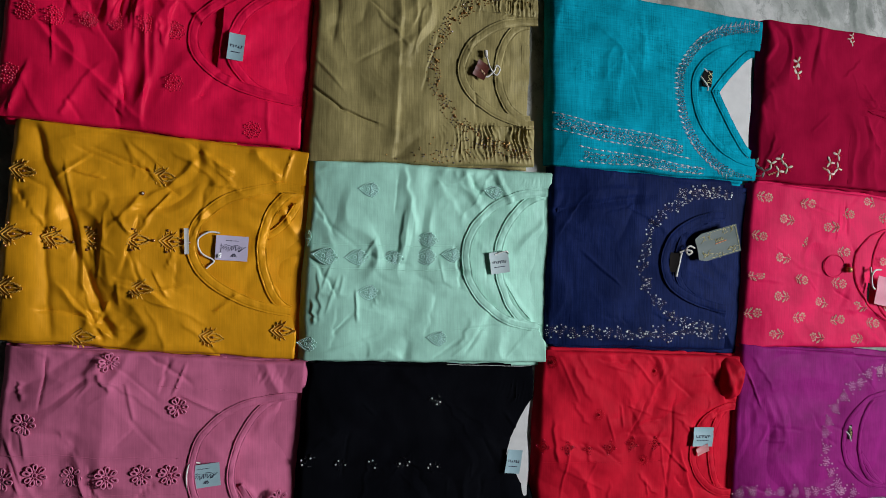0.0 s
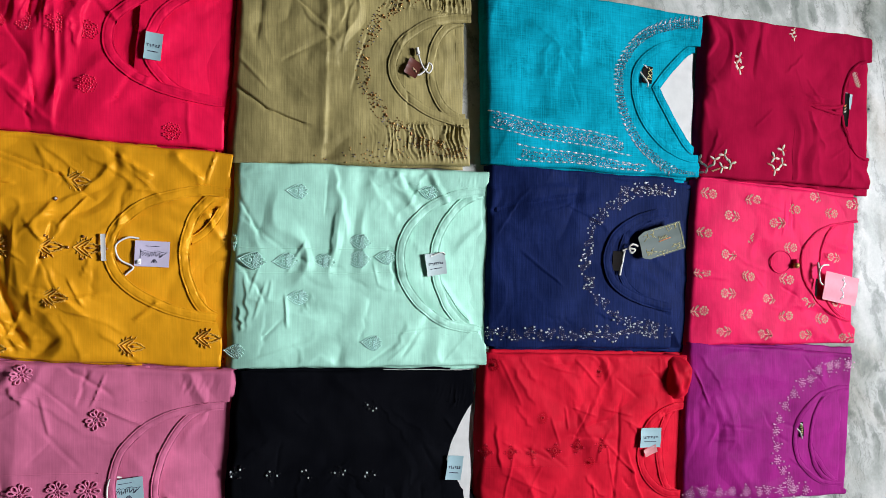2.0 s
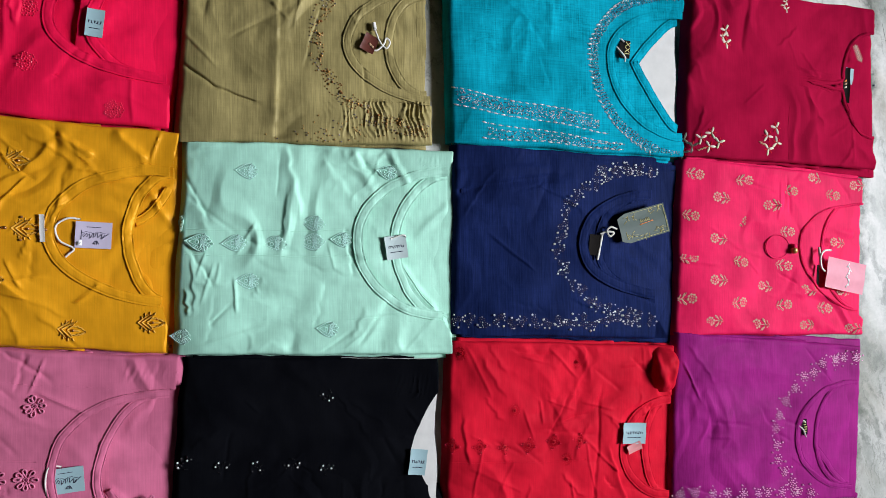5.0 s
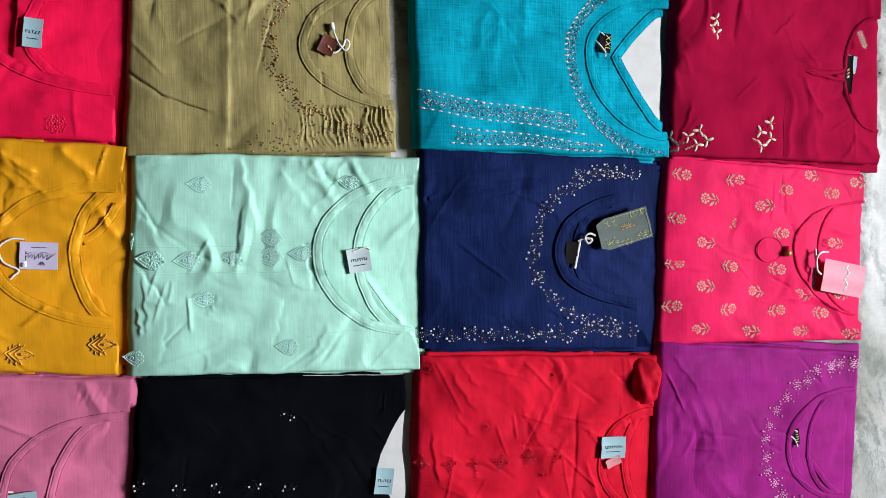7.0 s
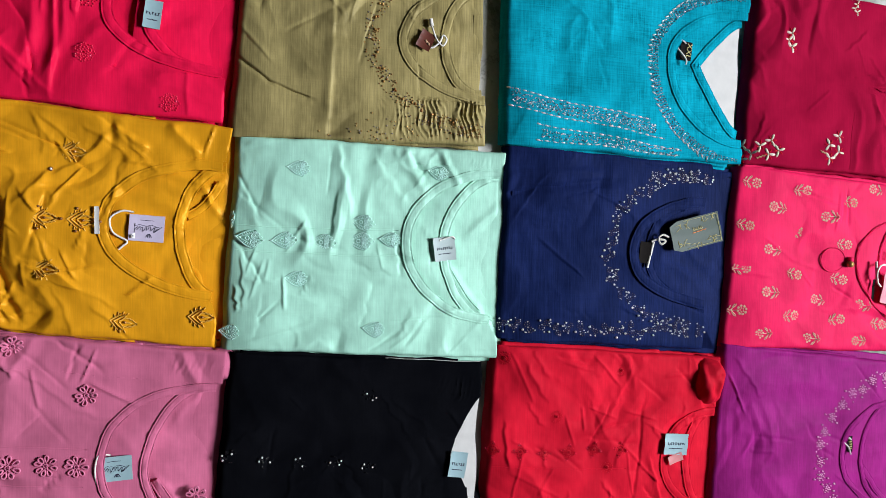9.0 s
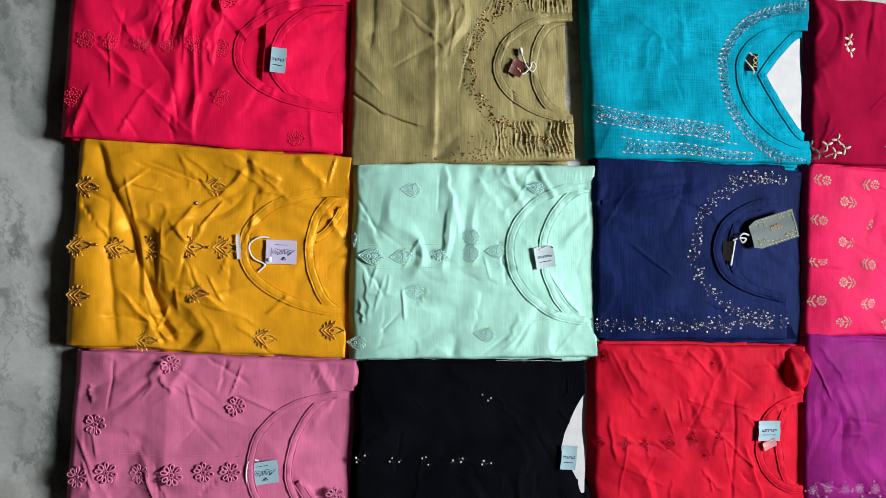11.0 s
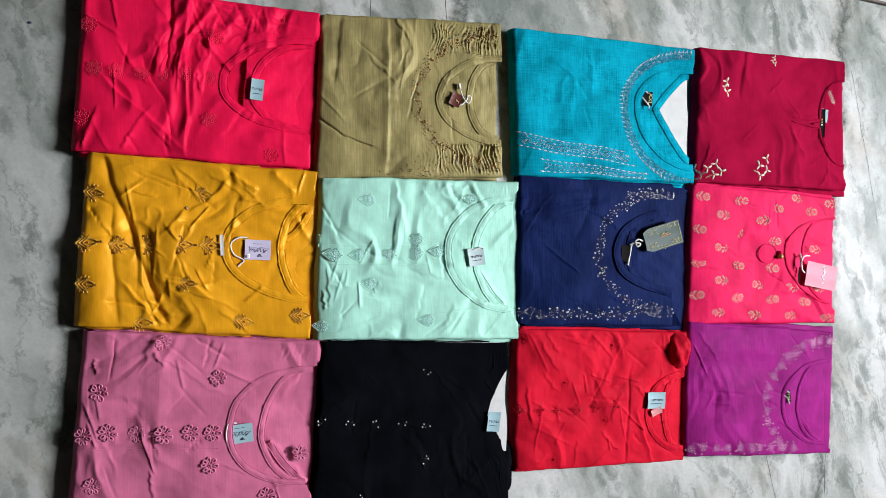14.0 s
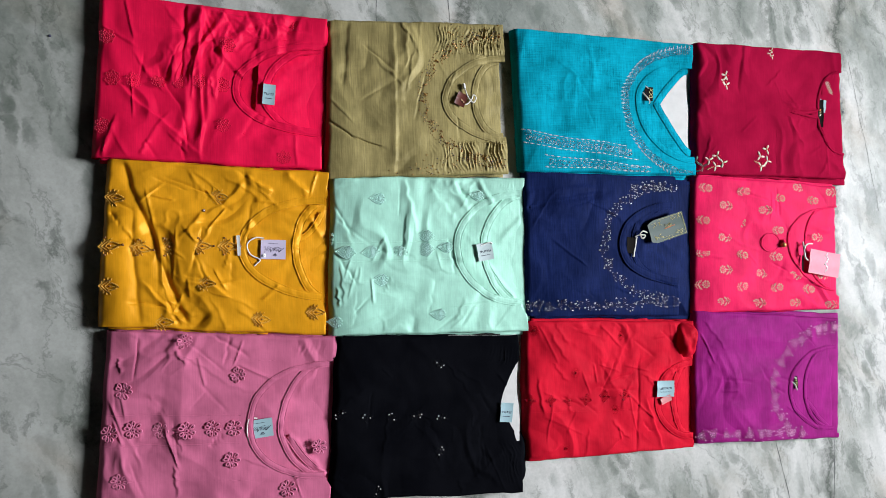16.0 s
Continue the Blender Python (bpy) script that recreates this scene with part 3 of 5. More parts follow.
def kurta(name, label, corners, mat, front, back=None, amp=0.0016, freq=16, angle=70, seed=1, creases=(), pleats=(), top=0.034,
          band_w=0.014, band_lift=0.0019, back_band=0.014, low_end=1.0, inner=True, inner_creases=(), ends=(1.0, 1.0), folds=16, facing=None, back_start=None, peek=(0.0, 0.0), n=190, ease=(0.0095, 0.055)):
    """ends: how far the shoulders above and below the neck reach."""
    K = Folded(corners, top, amp, freq, angle, seed, creases, pleats, folds, 0.0, ease)
    KB = Folded(corners, top - 0.0060, amp * 0.6, freq * 1.15, angle + 50, seed + 20, (), (), 8)
    KI = Folded(corners, top - 0.0115, amp * 0.7, freq, angle + 20, seed + 40, inner_creases, (), 5, 0.0095 if low_end > 0.96 else 0.0)
    root = new(name)
    root.location = (K.o.x, K.o.y, 0)
    tagged(root, label, "kurta", "kurtas laid out on the floor")
    t = top - 0.0125
    rnd = random.Random(seed)
    for q in range(3):
        f = (0.6, 1.0, 0.35)[q]
        low = slab(K, 0.0002 + t * q / 3, t * (q + 1) / 3, (-0.0015, -0.004, -0.0005)[(q + seed) % 3], mat, root, seed + q, min(low_end, 0.72) if q == 2 and low_end > 0.96 else low_end)
        low.location = (peek[0] * f + rnd.uniform(-0.0015, 0.0015), peek[1] * f + rnd.uniform(-0.0015, 0.0015), 0)
    if inner:
        sheet("inner_layer", KI, [(0.006 + 0.988 * q / 70, low_end - 0.004) for q in range(71)], mat, root, 0.0, 0.45, 60)
    rows = []
    up, dn = max(6, round(front.rt * K.W / 0.002)), max(6, round((1 - front.rb) * K.W / 0.002))
    for q in range(up):
        rows.append((front.rt * (q / up) ** 1.15, ends[0] + (front.st - ends[0]) * smooth(0.6, 1, q / up)))
    rows += [(r, s) for s, r in front.curve(150 if front.slit else 120)]
    for q in range(1, dn + 1):
        rows.append((front.rb + (1 - front.rb) * (1 - (1 - q / dn) ** 1.15), front.sb + (ends[1] - front.sb) * smooth(0, 0.4, q / dn)))
    sheet("front_panel", K, rows, mat, root, 0.0, 0.0, n)
    if back:
        s0 = back_start or front.sa - 0.12
        lo, hi = max(0.03, front.rt - 0.05), min(0.97, front.rb + 0.05)
        br = [(lo + (back.rt - lo) * q / 8, back.st) for q in range(8)]
        br += [(r, s) for s, r in back.curve(60)]
        br += [(back.rb + (hi - back.rb) * q / 8, back.sb) for q in range(1, 9)]
        sheet("back_panel", KB, br, mat, root, 0.0, s0, 70)
        if back_band:
            band("neck_band", KB, back.curve(110, -0.97, 0.97), back_band, mat, root, 0.0019)
    if facing:
        s0, r0, s1, r1 = facing
        slant = [(s0 + (s1 - s0) * q / 40, r0 + (r1 - r0) * q / 40 + 0.03 * math.sin(math.pi * q / 40)) for q in range(41)]
        band("neck_facing", KI, slant, 0.012, mat, root, 0.0035)
    if band_w:
        band("neck_band", K, front.curve(140, -0.985, 0.985), band_w, mat, root, band_lift)
    return K, KB, root


# crimson satin, creased across
K_CRI, B_CRI, crimson = kurta("folded_kurta", "crimson satin kurta with beaded flowers, creased, folded flat on the floor",
    ((-0.284, 0.448), (0.104, 0.427), (0.086, 0.143), (-0.307, 0.166)), C_CRIMSON, Neck(0.576, 0.52, 0.17, 0.79, 0.995, 0.99), Neck(0.71, 0.52, 0.18, 0.79, 0.99, 0.98),
    amp=0.0036, freq=17, angle=-12, folds=41, back_start=0.69, low_end=1.01, peek=(-0.002, -0.006), seed=1, creases=((0.42, 0.0, 0.46, 0.95, 0.007, 0.005), (0.36, 0.0, 0.36, 0.5, 0.006, -0.004), (0.1, 0.55, 0.45, 0.95, 0.008, 0.003),
    (0.55, 0.1, 0.5, 0.6, 0.006, 0.003), (0.45, 0.02, 0.9, 0.12, 0.006, 0.004)))
K_OLI, B_OLI, olive = kurta("folded_kurta", "olive slub silk kurta with gold beads and pleats round the neck",
    ((0.104, 0.425), (0.462, 0.443), (0.46, 0.136), (0.091, 0.129)), C_OLIVE, Neck(0.626, 0.5, 0.205, 0.80), Neck(0.8, 0.5, 0.23, 0.78, 0.97, 0.99),
    amp=0.0034, freq=11, angle=0, folds=18, facing=(0.79, 0.56, 0.95, 0.80), low_end=0.985, band_lift=0.002, seed=2, pleats=((0.52, 1.0, 0.0, 0.24, 0.0068, 0.0040), (0.52, 1.0, 0.76, 1.0, 0.0068, 0.0044)), creases=((0.0, 0.62, 0.14, 0.74, 0.003, -0.0036), (0.13, 0.735, 0.3, 0.81, 0.003, -0.0036), (0.36, 0.0, 0.36, 1.0, 0.009, 0.0032), (0.12, 0.0, 0.08, 0.4, 0.010, -0.003), (0.44, 0.05, 0.42, 0.3, 0.005, 0.002)))
K_TEA, B_TEA, teal = kurta("folded_kurta", "teal slub cotton kurta with silver bead rows, folded round white card",
    ((0.483, 0.436), (0.913, 0.425), (0.907, 0.134), (0.487, 0.142)), C_TEAL, Neck(0.644, 0.48, 0.14, 0.914, 0.99, 0.99), Neck(0.76, 0.47, 0.18, 0.86, 0.97, 0.97, 1.0, 0.65),
    amp=0.0018, freq=9, angle=20, folds=8, peek=(0.0, -0.006), seed=3, low_end=0.95, inner=False)
K_MAR, B_MAR, maroon = kurta("folded_kurta", "maroon cotton kurta with white embroidered flowers, slit neck",
    ((0.923, 0.432), (1.325, 0.428), (1.323, 0.125), (0.907, 0.137)), C_MAROON, Neck(0.807, 0.5, 0.15, 0.82, 0.99, 1.0, 0.9, 0.0, (0.19, 0.035)), None,
    amp=0.0030, freq=11, angle=5, folds=10, low_end=1.05, peek=(-0.004, -0.009), seed=4, band_w=0.006, creases=((0.59, 0.47, 0.82, 0.49, 0.004, -0.003), (0.6, 0.42, 0.82, 0.45, 0.005, 0.003), (0.3, 0.0, 0.27, 0.35, 0.01, -0.003)))
K_MUS, B_MUS, mustard = kurta("folded_kurta", "mustard yellow satin kurta with thread motifs, wrinkled, folded flat",
    ((-0.28, 0.164), (0.098, 0.14), (0.081, -0.162), (-0.306, -0.123)), C_MUSTARD, Neck(0.583, 0.475, 0.157, 0.794, 0.99, 0.98), Neck(0.835, 0.48, 0.16, 0.79, 0.99, 0.98),
    amp=0.0039, freq=14, angle=30, folds=48, peek=(0.006, -0.004), low_end=1.02, facing=(0.88, 0.44, 0.99, 0.26), inner_creases=((0.87, 0.2, 0.98, 0.4, 0.006, 0.004), (0.86, 0.35, 0.99, 0.22, 0.005, 0.003), (0.88, 0.6, 0.97, 0.78, 0.006, 0.003)), seed=5, creases=((0.07, 0.03, 0.22, 0.46, 0.011, -0.006), (0.21, 0.44, 0.38, 0.98, 0.011, -0.006), (0.62, 0.06, 0.72, 0.14, 0.008, 0.005), (0.8, 0.02, 0.9, 0.14, 0.010, 0.005), (0.33, 0.45, 0.42, 0.3, 0.008, 0.003), (0.42, 0.6, 0.55, 0.8, 0.008, 0.003), (0.2, 0.75, 0.38, 0.97, 0.006, 0.004), (0.45, 0.3, 0.6, 0.1, 0.008, 0.003), (0.12, 0.3, 0.18, 0.98, 0.012, -0.004), (0.27, 0.75, 0.34, 0.97, 0.006, -0.004)))
K_MIN, B_MIN, mint = kurta("folded_kurta", "mint green satin kurta with leaf embroidery, folded flat",
    ((0.101, 0.131), (0.492, 0.129), (0.488, -0.183), (0.086, -0.164)), C_MINT, Neck(0.613, 0.455, 0.08, 0.835, 0.985, 0.965), Neck(0.757, 0.46, 0.095, 0.84, 0.985, 0.975),
    amp=0.0032, freq=15, angle=-25, folds=41, peek=(0.004, -0.004), low_end=1.012, facing=(0.79, 0.60, 0.975, 0.85), seed=6, pleats=((0.76, 0.99, 0.015, 0.085, 0.0062, 0.0018),), inner_creases=((0.87, 0.41, 0.99, 0.26, 0.006, 0.003), (0.8, 0.55, 0.98, 0.84, 0.006, 0.004)), creases=((0.36, 0.02, 0.42, 0.32, 0.009, 0.003), (0.5, 0.08, 0.62, 0.28, 0.008, 0.002), (0.05, 0.25, 0.1, 0.42, 0.008, 0.0015)))
K_NAV, B_NAV, navy = kurta("folded_kurta", "navy blue slub cotton kurta with silver bead flowers",
    ((0.495, 0.142), (0.893, 0.13), (0.884, -0.175), (0.489, -0.153)), C_NAVY, Neck(0.53, 0.49, 0.183, 0.781, 0.87, 0.89), Neck(0.61, 0.49, 0.2, 0.77, 0.86, 0.88),
    amp=0.0032, freq=11, angle=75, folds=14, ease=(0.013, 0.14), peek=(0.0, -0.006), low_end=1.02, band_lift=0.0034, seed=7, ends=(0.89, 0.895), band_w=0.016, creases=((0.02, 0.24, 0.45, 0.14, 0.008, -0.004), (0.0, 0.15, 0.4, 0.1, 0.012, 0.002)))
K_PRI, B_PRI, printed = kurta("folded_kurta", "hot pink kurta with gold block-printed flowers and keyhole neck",
    ((0.902, 0.134), (1.293, 0.109), (1.283, -0.185), (0.884, -0.167)), C_PRINT, Neck(0.62, 0.44, 0.16, 0.85, 1.0, 0.96, 1.25), Neck(0.77, 0.44, 0.17, 0.83, 0.93, 0.95, 1.2),
    amp=0.0030, freq=11, angle=35, folds=12, ease=(0.011, 0.08), low_end=1.045, peek=(-0.004, 0.008), seed=8, band_w=0.004, back_band=0.006)
K_PIN, B_PIN, pink = kurta("folded_kurta", "dusty pink rayon kurta with loop-thread flowers",
    ((-0.291, -0.131), (0.1, -0.166), (0.079, -0.467), (-0.314, -0.422)), C_PINK, Neck(0.61, 0.53, 0.15, 0.86, 0.995, 0.98, 0.8), Neck(0.75, 0.53, 0.15, 0.86, 0.97, 0.98),
    amp=0.0034, freq=12, angle=15, folds=30, low_end=1.01, seed=9, band_w=0.011, back_band=0.011, facing=(0.78, 0.62, 0.975, 0.87), inner_creases=((0.8, 0.6, 0.98, 0.84, 0.006, 0.004), (0.84, 0.35, 0.95, 0.15, 0.005, 0.003)), pleats=((0.74, 0.98, 0.02, 0.13, 0.0065, 0.0018), (0.72, 0.9, 0.87, 0.98, 0.006, 0.0014)))
K_BLA, B_BLA, black = kurta("folded_kurta", "black cotton kurta with small sequins, folded round white card",
    ((0.1, -0.169), (0.465, -0.188), (0.462, -0.503), (0.076, -0.466)), C_BLACK, Neck(0.885, 0.45, 0.16, 0.60, 1.0, 0.96, 1.0, 0.8), None,
    amp=0.0024, freq=12, angle=20, folds=25, seed=10, pleats=((0.78, 0.98, 0.05, 0.2, 0.0075, 0.0030), (0.84, 0.99, 0.66, 0.95, 0.0075, 0.0030)), band_w=0, low_end=0.9, inner=False)
K_RED, B_RED, red = kurta("folded_kurta", "scarlet rayon kurta with ring-shaped thread motifs, rolled shoulder",
    ((0.482, -0.161), (0.879, -0.186), (0.866, -0.459), (0.471, -0.442)), C_RED, Neck(0.75, 0.6, 0.3, 0.93, 0.995, 0.99), Neck(0.86, 0.6, 0.3, 0.93, 0.98, 0.98),
    amp=0.0030, freq=17, angle=40, folds=46, low_end=1.02, peek=(0.004, 0.0), seed=11, creases=((0.86, 0.0, 0.93, 0.3, 0.012, 0.005), (0.66, 0.28, 0.64, 0.97, 0.005, -0.0022), (0.70, 0.62, 0.80, 0.98, 0.006, 0.003)))
K_PUR, B_PUR, purple = kurta("folded_kurta", "magenta purple cotton kurta with bead clusters round the neck",
    ((0.884, -0.164), (1.282, -0.202), (1.264, -0.482), (0.872, -0.451)), C_PURPLE, Neck(0.631, 0.6, 0.222, 0.94, 0.99, 0.96), Neck(0.745, 0.6, 0.225, 0.93, 0.98, 0.96),
    amp=0.0034, freq=9, angle=20, folds=12, low_end=1.045, peek=(-0.004, 0.008), facing=(0.77, 0.68, 0.965, 0.94), seed=12, band_w=0.010, back_band=0.009)


# ---- embroidery, beads, labels and tags ----
def leaf_motif(thread, tip=True):
    """A lotus bud: a stitched bracket that opens from its tip, a round eye, and looped petals closing to a point."""
    S, rnd = Shape(), random.Random(3)
    for side in (1, -1):
        arc = [(-0.019 + 0.025 * q / 9, side * 0.0125 * math.sin(math.pi * 0.5 * q / 9) ** 0.9) for q in range(10)]
        S.cord([(x, y, 0.0009) for x, y in arc], 0.00085, thread)
        S.cord([(x + 0.0042, y * 0.66, 0.0009) for x, y in arc], 0.0007, thread)
        for q in range(2, 10):
            x, y = arc[q]
            S.dome(x + 0.0022, y * 0.83, side * 128 + rnd.uniform(-9, 9), 0.0048, 0.0011, 0.0018, thread, n=6)
        for a, l, d in ((62, 0.012, 0.0065), (38, 0.013, 0.0075), (15, 0.014, 0.0085)):
            t = radians(side * a)
            cx, cy = 0.001 + d * math.cos(t), d * math.sin(t)
            loop = []
            for k in range(10):
                w = 2 * math.pi * k / 10
                lx, ly = l / 2 * math.cos(w), 0.0021 * math.sin(w)
                loop.append((cx + lx * math.cos(t) - ly * math.sin(t), cy + lx * math.sin(t) + ly * math.cos(t), 0.0010))
            S.cord(loop, 0.0007, thread, True, 4)
            for k in range(3):
                o = (k - 1) * l * 0.24
                S.dome(cx + o * math.cos(t), cy + o * math.sin(t), side * (a + 60), 0.0036, 0.0010, 0.0014, thread, n=5)
    S.ring(-0.004, 0, 0.0014, 0.0026, 0.0008, thread, 10)
    if tip:
        S.ball(0.0185, 0, 0.0008, 0.0014, thread)
    S.ball(-0.0205, 0, 0.0008, 0.0011, thread)
    return S.mesh("leaf_motif")


def paisley_motif(thread, bead, beads=False):
    """A chevron of paired leaves round a pointed, scalloped leaf with a bead in it."""
    S = Shape()
    for side in (1, -1):
        S.cord([(-0.013, 0, 0.0010), (-0.007, side * 0.005, 0.0014), (0.0, side * 0.0105, 0.0010)], 0.0010, thread)
        S.cord([(-0.018, 0.0, 0.0008), (-0.012, side * 0.0052, 0.0012), (-0.006, side * 0.0112, 0.0008)], 0.0009, thread)
        for x, y, a in ((-0.013, 0.0065, 118), (-0.009, 0.0105, 100), (-0.003, 0.0125, 80), (0.003, 0.012, 55)):
            S.dome(x, side * y, side * a, 0.0062, 0.0024, 0.0022, thread, tip=0.3, n=6)
        S.cord([(-0.006 + 0.023 * q / 10, side * (0.0060 * math.sin(math.pi * (q / 10) ** 0.75) + 0.0009 * math.cos(q * 2.6)), 0.0012) for q in range(11)], 0.0010, thread)
        for q in range(4):
            S.dome(0.000 + 0.0042 * q, side * (0.0072 - 0.0013 * q), side * 42, 0.0042, 0.0020, 0.0018, thread, n=6)
        if beads:
            S.ball(-0.007, side * 0.0145, 0.0012, 0.0021, bead)
    S.dome(0.006, 0, 0, 0.011, 0.0024, 0.0012, thread, n=6)
    S.ball(0.001, 0, 0.0014, 0.0020, bead)
    if beads:
        S.ball(0.0205, 0, 0.0012, 0.0024, bead)
    return S.mesh("paisley_motif")


def loop_flower(thread, bead, seed=1):
    """Eight uneven thread loops round a dark stitched eye."""
    S, rnd = Shape(), random.Random(seed)
    for i in range(8):
        a = 2 * math.pi * i / 8 + rnd.uniform(-0.16, 0.16)
        d, l, w = rnd.uniform(0.0105, 0.0122), rnd.uniform(0.0042, 0.0052), rnd.uniform(0.0034, 0.0042)
        c, s = math.cos(a), math.sin(a)
        loop = []
        for k in range(11):
            t = 2 * math.pi * k / 11
            x, y = d + l * math.cos(t), w * math.sin(t) * (0.75 + 0.25 * math.cos(t))
            loop.append((c * x - s * y, s * x + c * y, 0.0016 + 0.0006 * math.cos(t)))
        S.cord(loop, 0.0014, thread, True, 5)
        S.dome(c * d * 0.88, s * d * 0.88, math.degrees(a), 0.0060, 0.0034, 0.0006, bead if rnd.random() < 0.6 else thread, n=6)
        S.dome(c * 0.0058, s * 0.0058, math.degrees(a), 0.0052, 0.0016, 0.0018, thread, n=6)
    S.ring(0, 0, 0.0014, 0.0032, 0.0009, thread, 10)
    S.ball(0, 0, 0.0004, 0.0022, bead)
    return S.mesh("loop_flower_motif")


def bead_flower(thread, bead, seed=1):
    """Petals of small glass beads in rings round a beaded eye."""
    S, rnd = Shape(), random.Random(seed)
    for i in range(7):
        a = 2 * math.pi * i / 7 + rnd.uniform(-0.1, 0.1)
        cx, cy = 0.0098 * math.cos(a), 0.0098 * math.sin(a)
        for k in range(6):
            t = 2 * math.pi * k / 6 + a
            S.ball(cx + 0.0034 * math.cos(t), cy + 0.0030 * math.sin(t), 0.0006, rnd.uniform(0.0009, 0.0012), bead if rnd.random() < 0.75 else thread, 5)
        S.ball(0.0043 * math.cos(a + 0.4), 0.0043 * math.sin(a + 0.4), 0.0006, 0.0012, bead, 5)
    S.ball(0, 0, 0.0006, 0.0015, DARKREDBEAD, 6)
    return S.mesh("bead_flower_motif")


def ring_motif(thread, bead, rich=False):
    S = Shape()
    S.ring(0, 0, 0.0006, 0.0036, 0.0007, thread, 12)
    S.ball(0, 0, 0.0006, 0.0021, DARKREDBEAD)
    for i in range(16):
        a = 2 * math.pi * i / 16
        S.dome(0.0078 * math.cos(a), 0.0078 * math.sin(a), math.degrees(a) + 90, 0.0024, 0.0009, 0.0010, thread, n=5)
        S.dome(0.0108 * math.cos(a), 0.0108 * math.sin(a), math.degrees(a), 0.0030, 0.0009, 0.0009, thread, n=5)
    if rich:
        for i in range(4):
            a = math.pi / 2 * i
            for d, o in ((0.0115, 0.002), (0.0115, -0.002), (0.0145, 0.0)):
                S.ball(d * math.cos(a) - o * math.sin(a), d * math.sin(a) + o * math.cos(a), 0.0006, 0.0013, bead if d > 0.013 else DARKREDBEAD, 6)
        for i in range(10):
            a = 2 * math.pi * i / 10 + 0.2
            S.ball(0.0066 * math.cos(a), 0.0066 * math.sin(a), 0.0006, 0.0010, DARKREDBEAD, 5)
    return S.mesh("ring_motif")


def white_flower(S, cx, cy, turn, size=1.0):
    for i, a in enumerate((0, 110, 235)):
        t = radians(turn + a)
        S.dome(cx + 0.0062 * size * math.cos(t), cy + 0.0062 * size * math.sin(t), turn + a, 0.0125 * size, 0.0042 * size, 0.0016, T_WHITE, tip=-0.2)
    for a in (55, 172, 297):
        t = radians(turn + a)
        S.dome(cx + 0.0062 * size * math.cos(t), cy + 0.0062 * size * math.sin(t), turn + a, 0.009 * size, 0.0026, 0.0014, T_RED, tip=0.5, n=6)
    S.ball(cx, cy, 0.0014, 0.0012, T_TAN)


def flower_spray(places, stem):
    S = Shape()
    for x, y, a in places:
        white_flower(S, x, y, a)
    for i in range(6):
        t = i / 5
        S.dome(stem[0] + (stem[2] - stem[0]) * t, stem[1] + (stem[3] - stem[1]) * t, 40 if i % 2 else -30, 0.006, 0.0022, 0.0012, T_TAN, n=6)
    return S.mesh("flower_spray")


def gold_print():
    """A printed rose: two rings of small petals, a stem and curling leaves."""
    S = Shape()
    for i in range(8):
        a = 2 * math.pi * i / 8 + 0.2
        S.dome(-0.005 + 0.0068 * math.cos(a), 0.0068 * math.sin(a), math.degrees(a), 0.0042, 0.0046, 0.0002, GOLD_PRINT, n=7)
    for i in range(5):
        a = 2 * math.pi * i / 5
        S.dome(-0.005 + 0.0030 * math.cos(a), 0.0030 * math.sin(a), math.degrees(a), 0.0026, 0.0026, 0.0002, GOLD_PRINT, n=6)
    S.cord([(0.003, 0, 0.0), (0.010, 0.0006, 0.0), (0.018, -0.0004, 0.0)], 0.0007, GOLD_PRINT, n=4, flat=0.3)
    for side in (1, -1):
        S.cord([(0.013, 0, 0.0), (0.0095, side * 0.004, 0.0), (0.0055, side * 0.0072, 0.0), (0.0045, side * 0.0105, 0.0)], 0.0009, GOLD_PRINT, n=4, flat=0.25)
        S.dome(0.0088, side * 0.0072, -side * 52, 0.0085, 0.0026, 0.0002, GOLD_PRINT, tip=0.5, n=6)
        S.dome(0.0150, side * 0.0050, -side * 62, 0.0080, 0.0026, 0.0002, GOLD_PRINT, tip=0.5, n=6)
        S.dome(0.0185, side * 0.0018, -side * 30, 0.0035, 0.0014, 0.0002, GOLD_PRINT, n=5)
    return S.mesh("gold_flower_print")


def bead_cluster(bead, bright, seed, size=1.0, fat=1.0):
    """Two small rings of beads with loose sequins about them."""
    rnd, S = random.Random(seed), Shape()
    for cx, cy in ((-0.0042, 0.001 * seed % 0.003), (0.0048, -0.0022)):
        for i in range(7):
            a = 2 * math.pi * i / 7 + seed
            S.ball(cx + 0.0040 * size * math.cos(a), cy + 0.0040 * size * math.sin(a), 0.0005, 0.0009 * fat, bright if rnd.random() < 0.3 else bead, 5)
        S.ball(cx, cy, 0.0005, 0.0010 * fat, bead, 5)
    for i in range(5):
        a, d = rnd.uniform(0, 6.28), rnd.uniform(0.0085, 0.0135) * size
        S.ball(d * math.cos(a), d * math.sin(a), 0.0005, rnd.choice((0.0009, 0.0012, 0.0017)) * fat, bright, 7)
    return S.mesh("bead_flower")


def rosette(bead, seed):
    """A round flower of tiny beads with a few larger ones beside it."""
    rnd, S = random.Random(seed), Shape()
    for n, d in ((1, 0.0), (6, 0.0036), (8, 0.0074)):
        for i in range(n):
            a = 2 * math.pi * i / n + seed + d * 90
            S.ball(d * math.cos(a) + rnd.uniform(-0.0006, 0.0006), d * math.sin(a) + rnd.uniform(-0.0006, 0.0006), 0.0005, 0.00112, bead, 5)
    for i in range(3):
        a, d = 2.1 * i + rnd.uniform(0, 1), rnd.uniform(0.0125, 0.016)
        S.ball(d * math.cos(a), d * math.sin(a), 0.0007, rnd.choice((0.0010, 0.0015)), bead)
    return S.mesh("bead_flower")


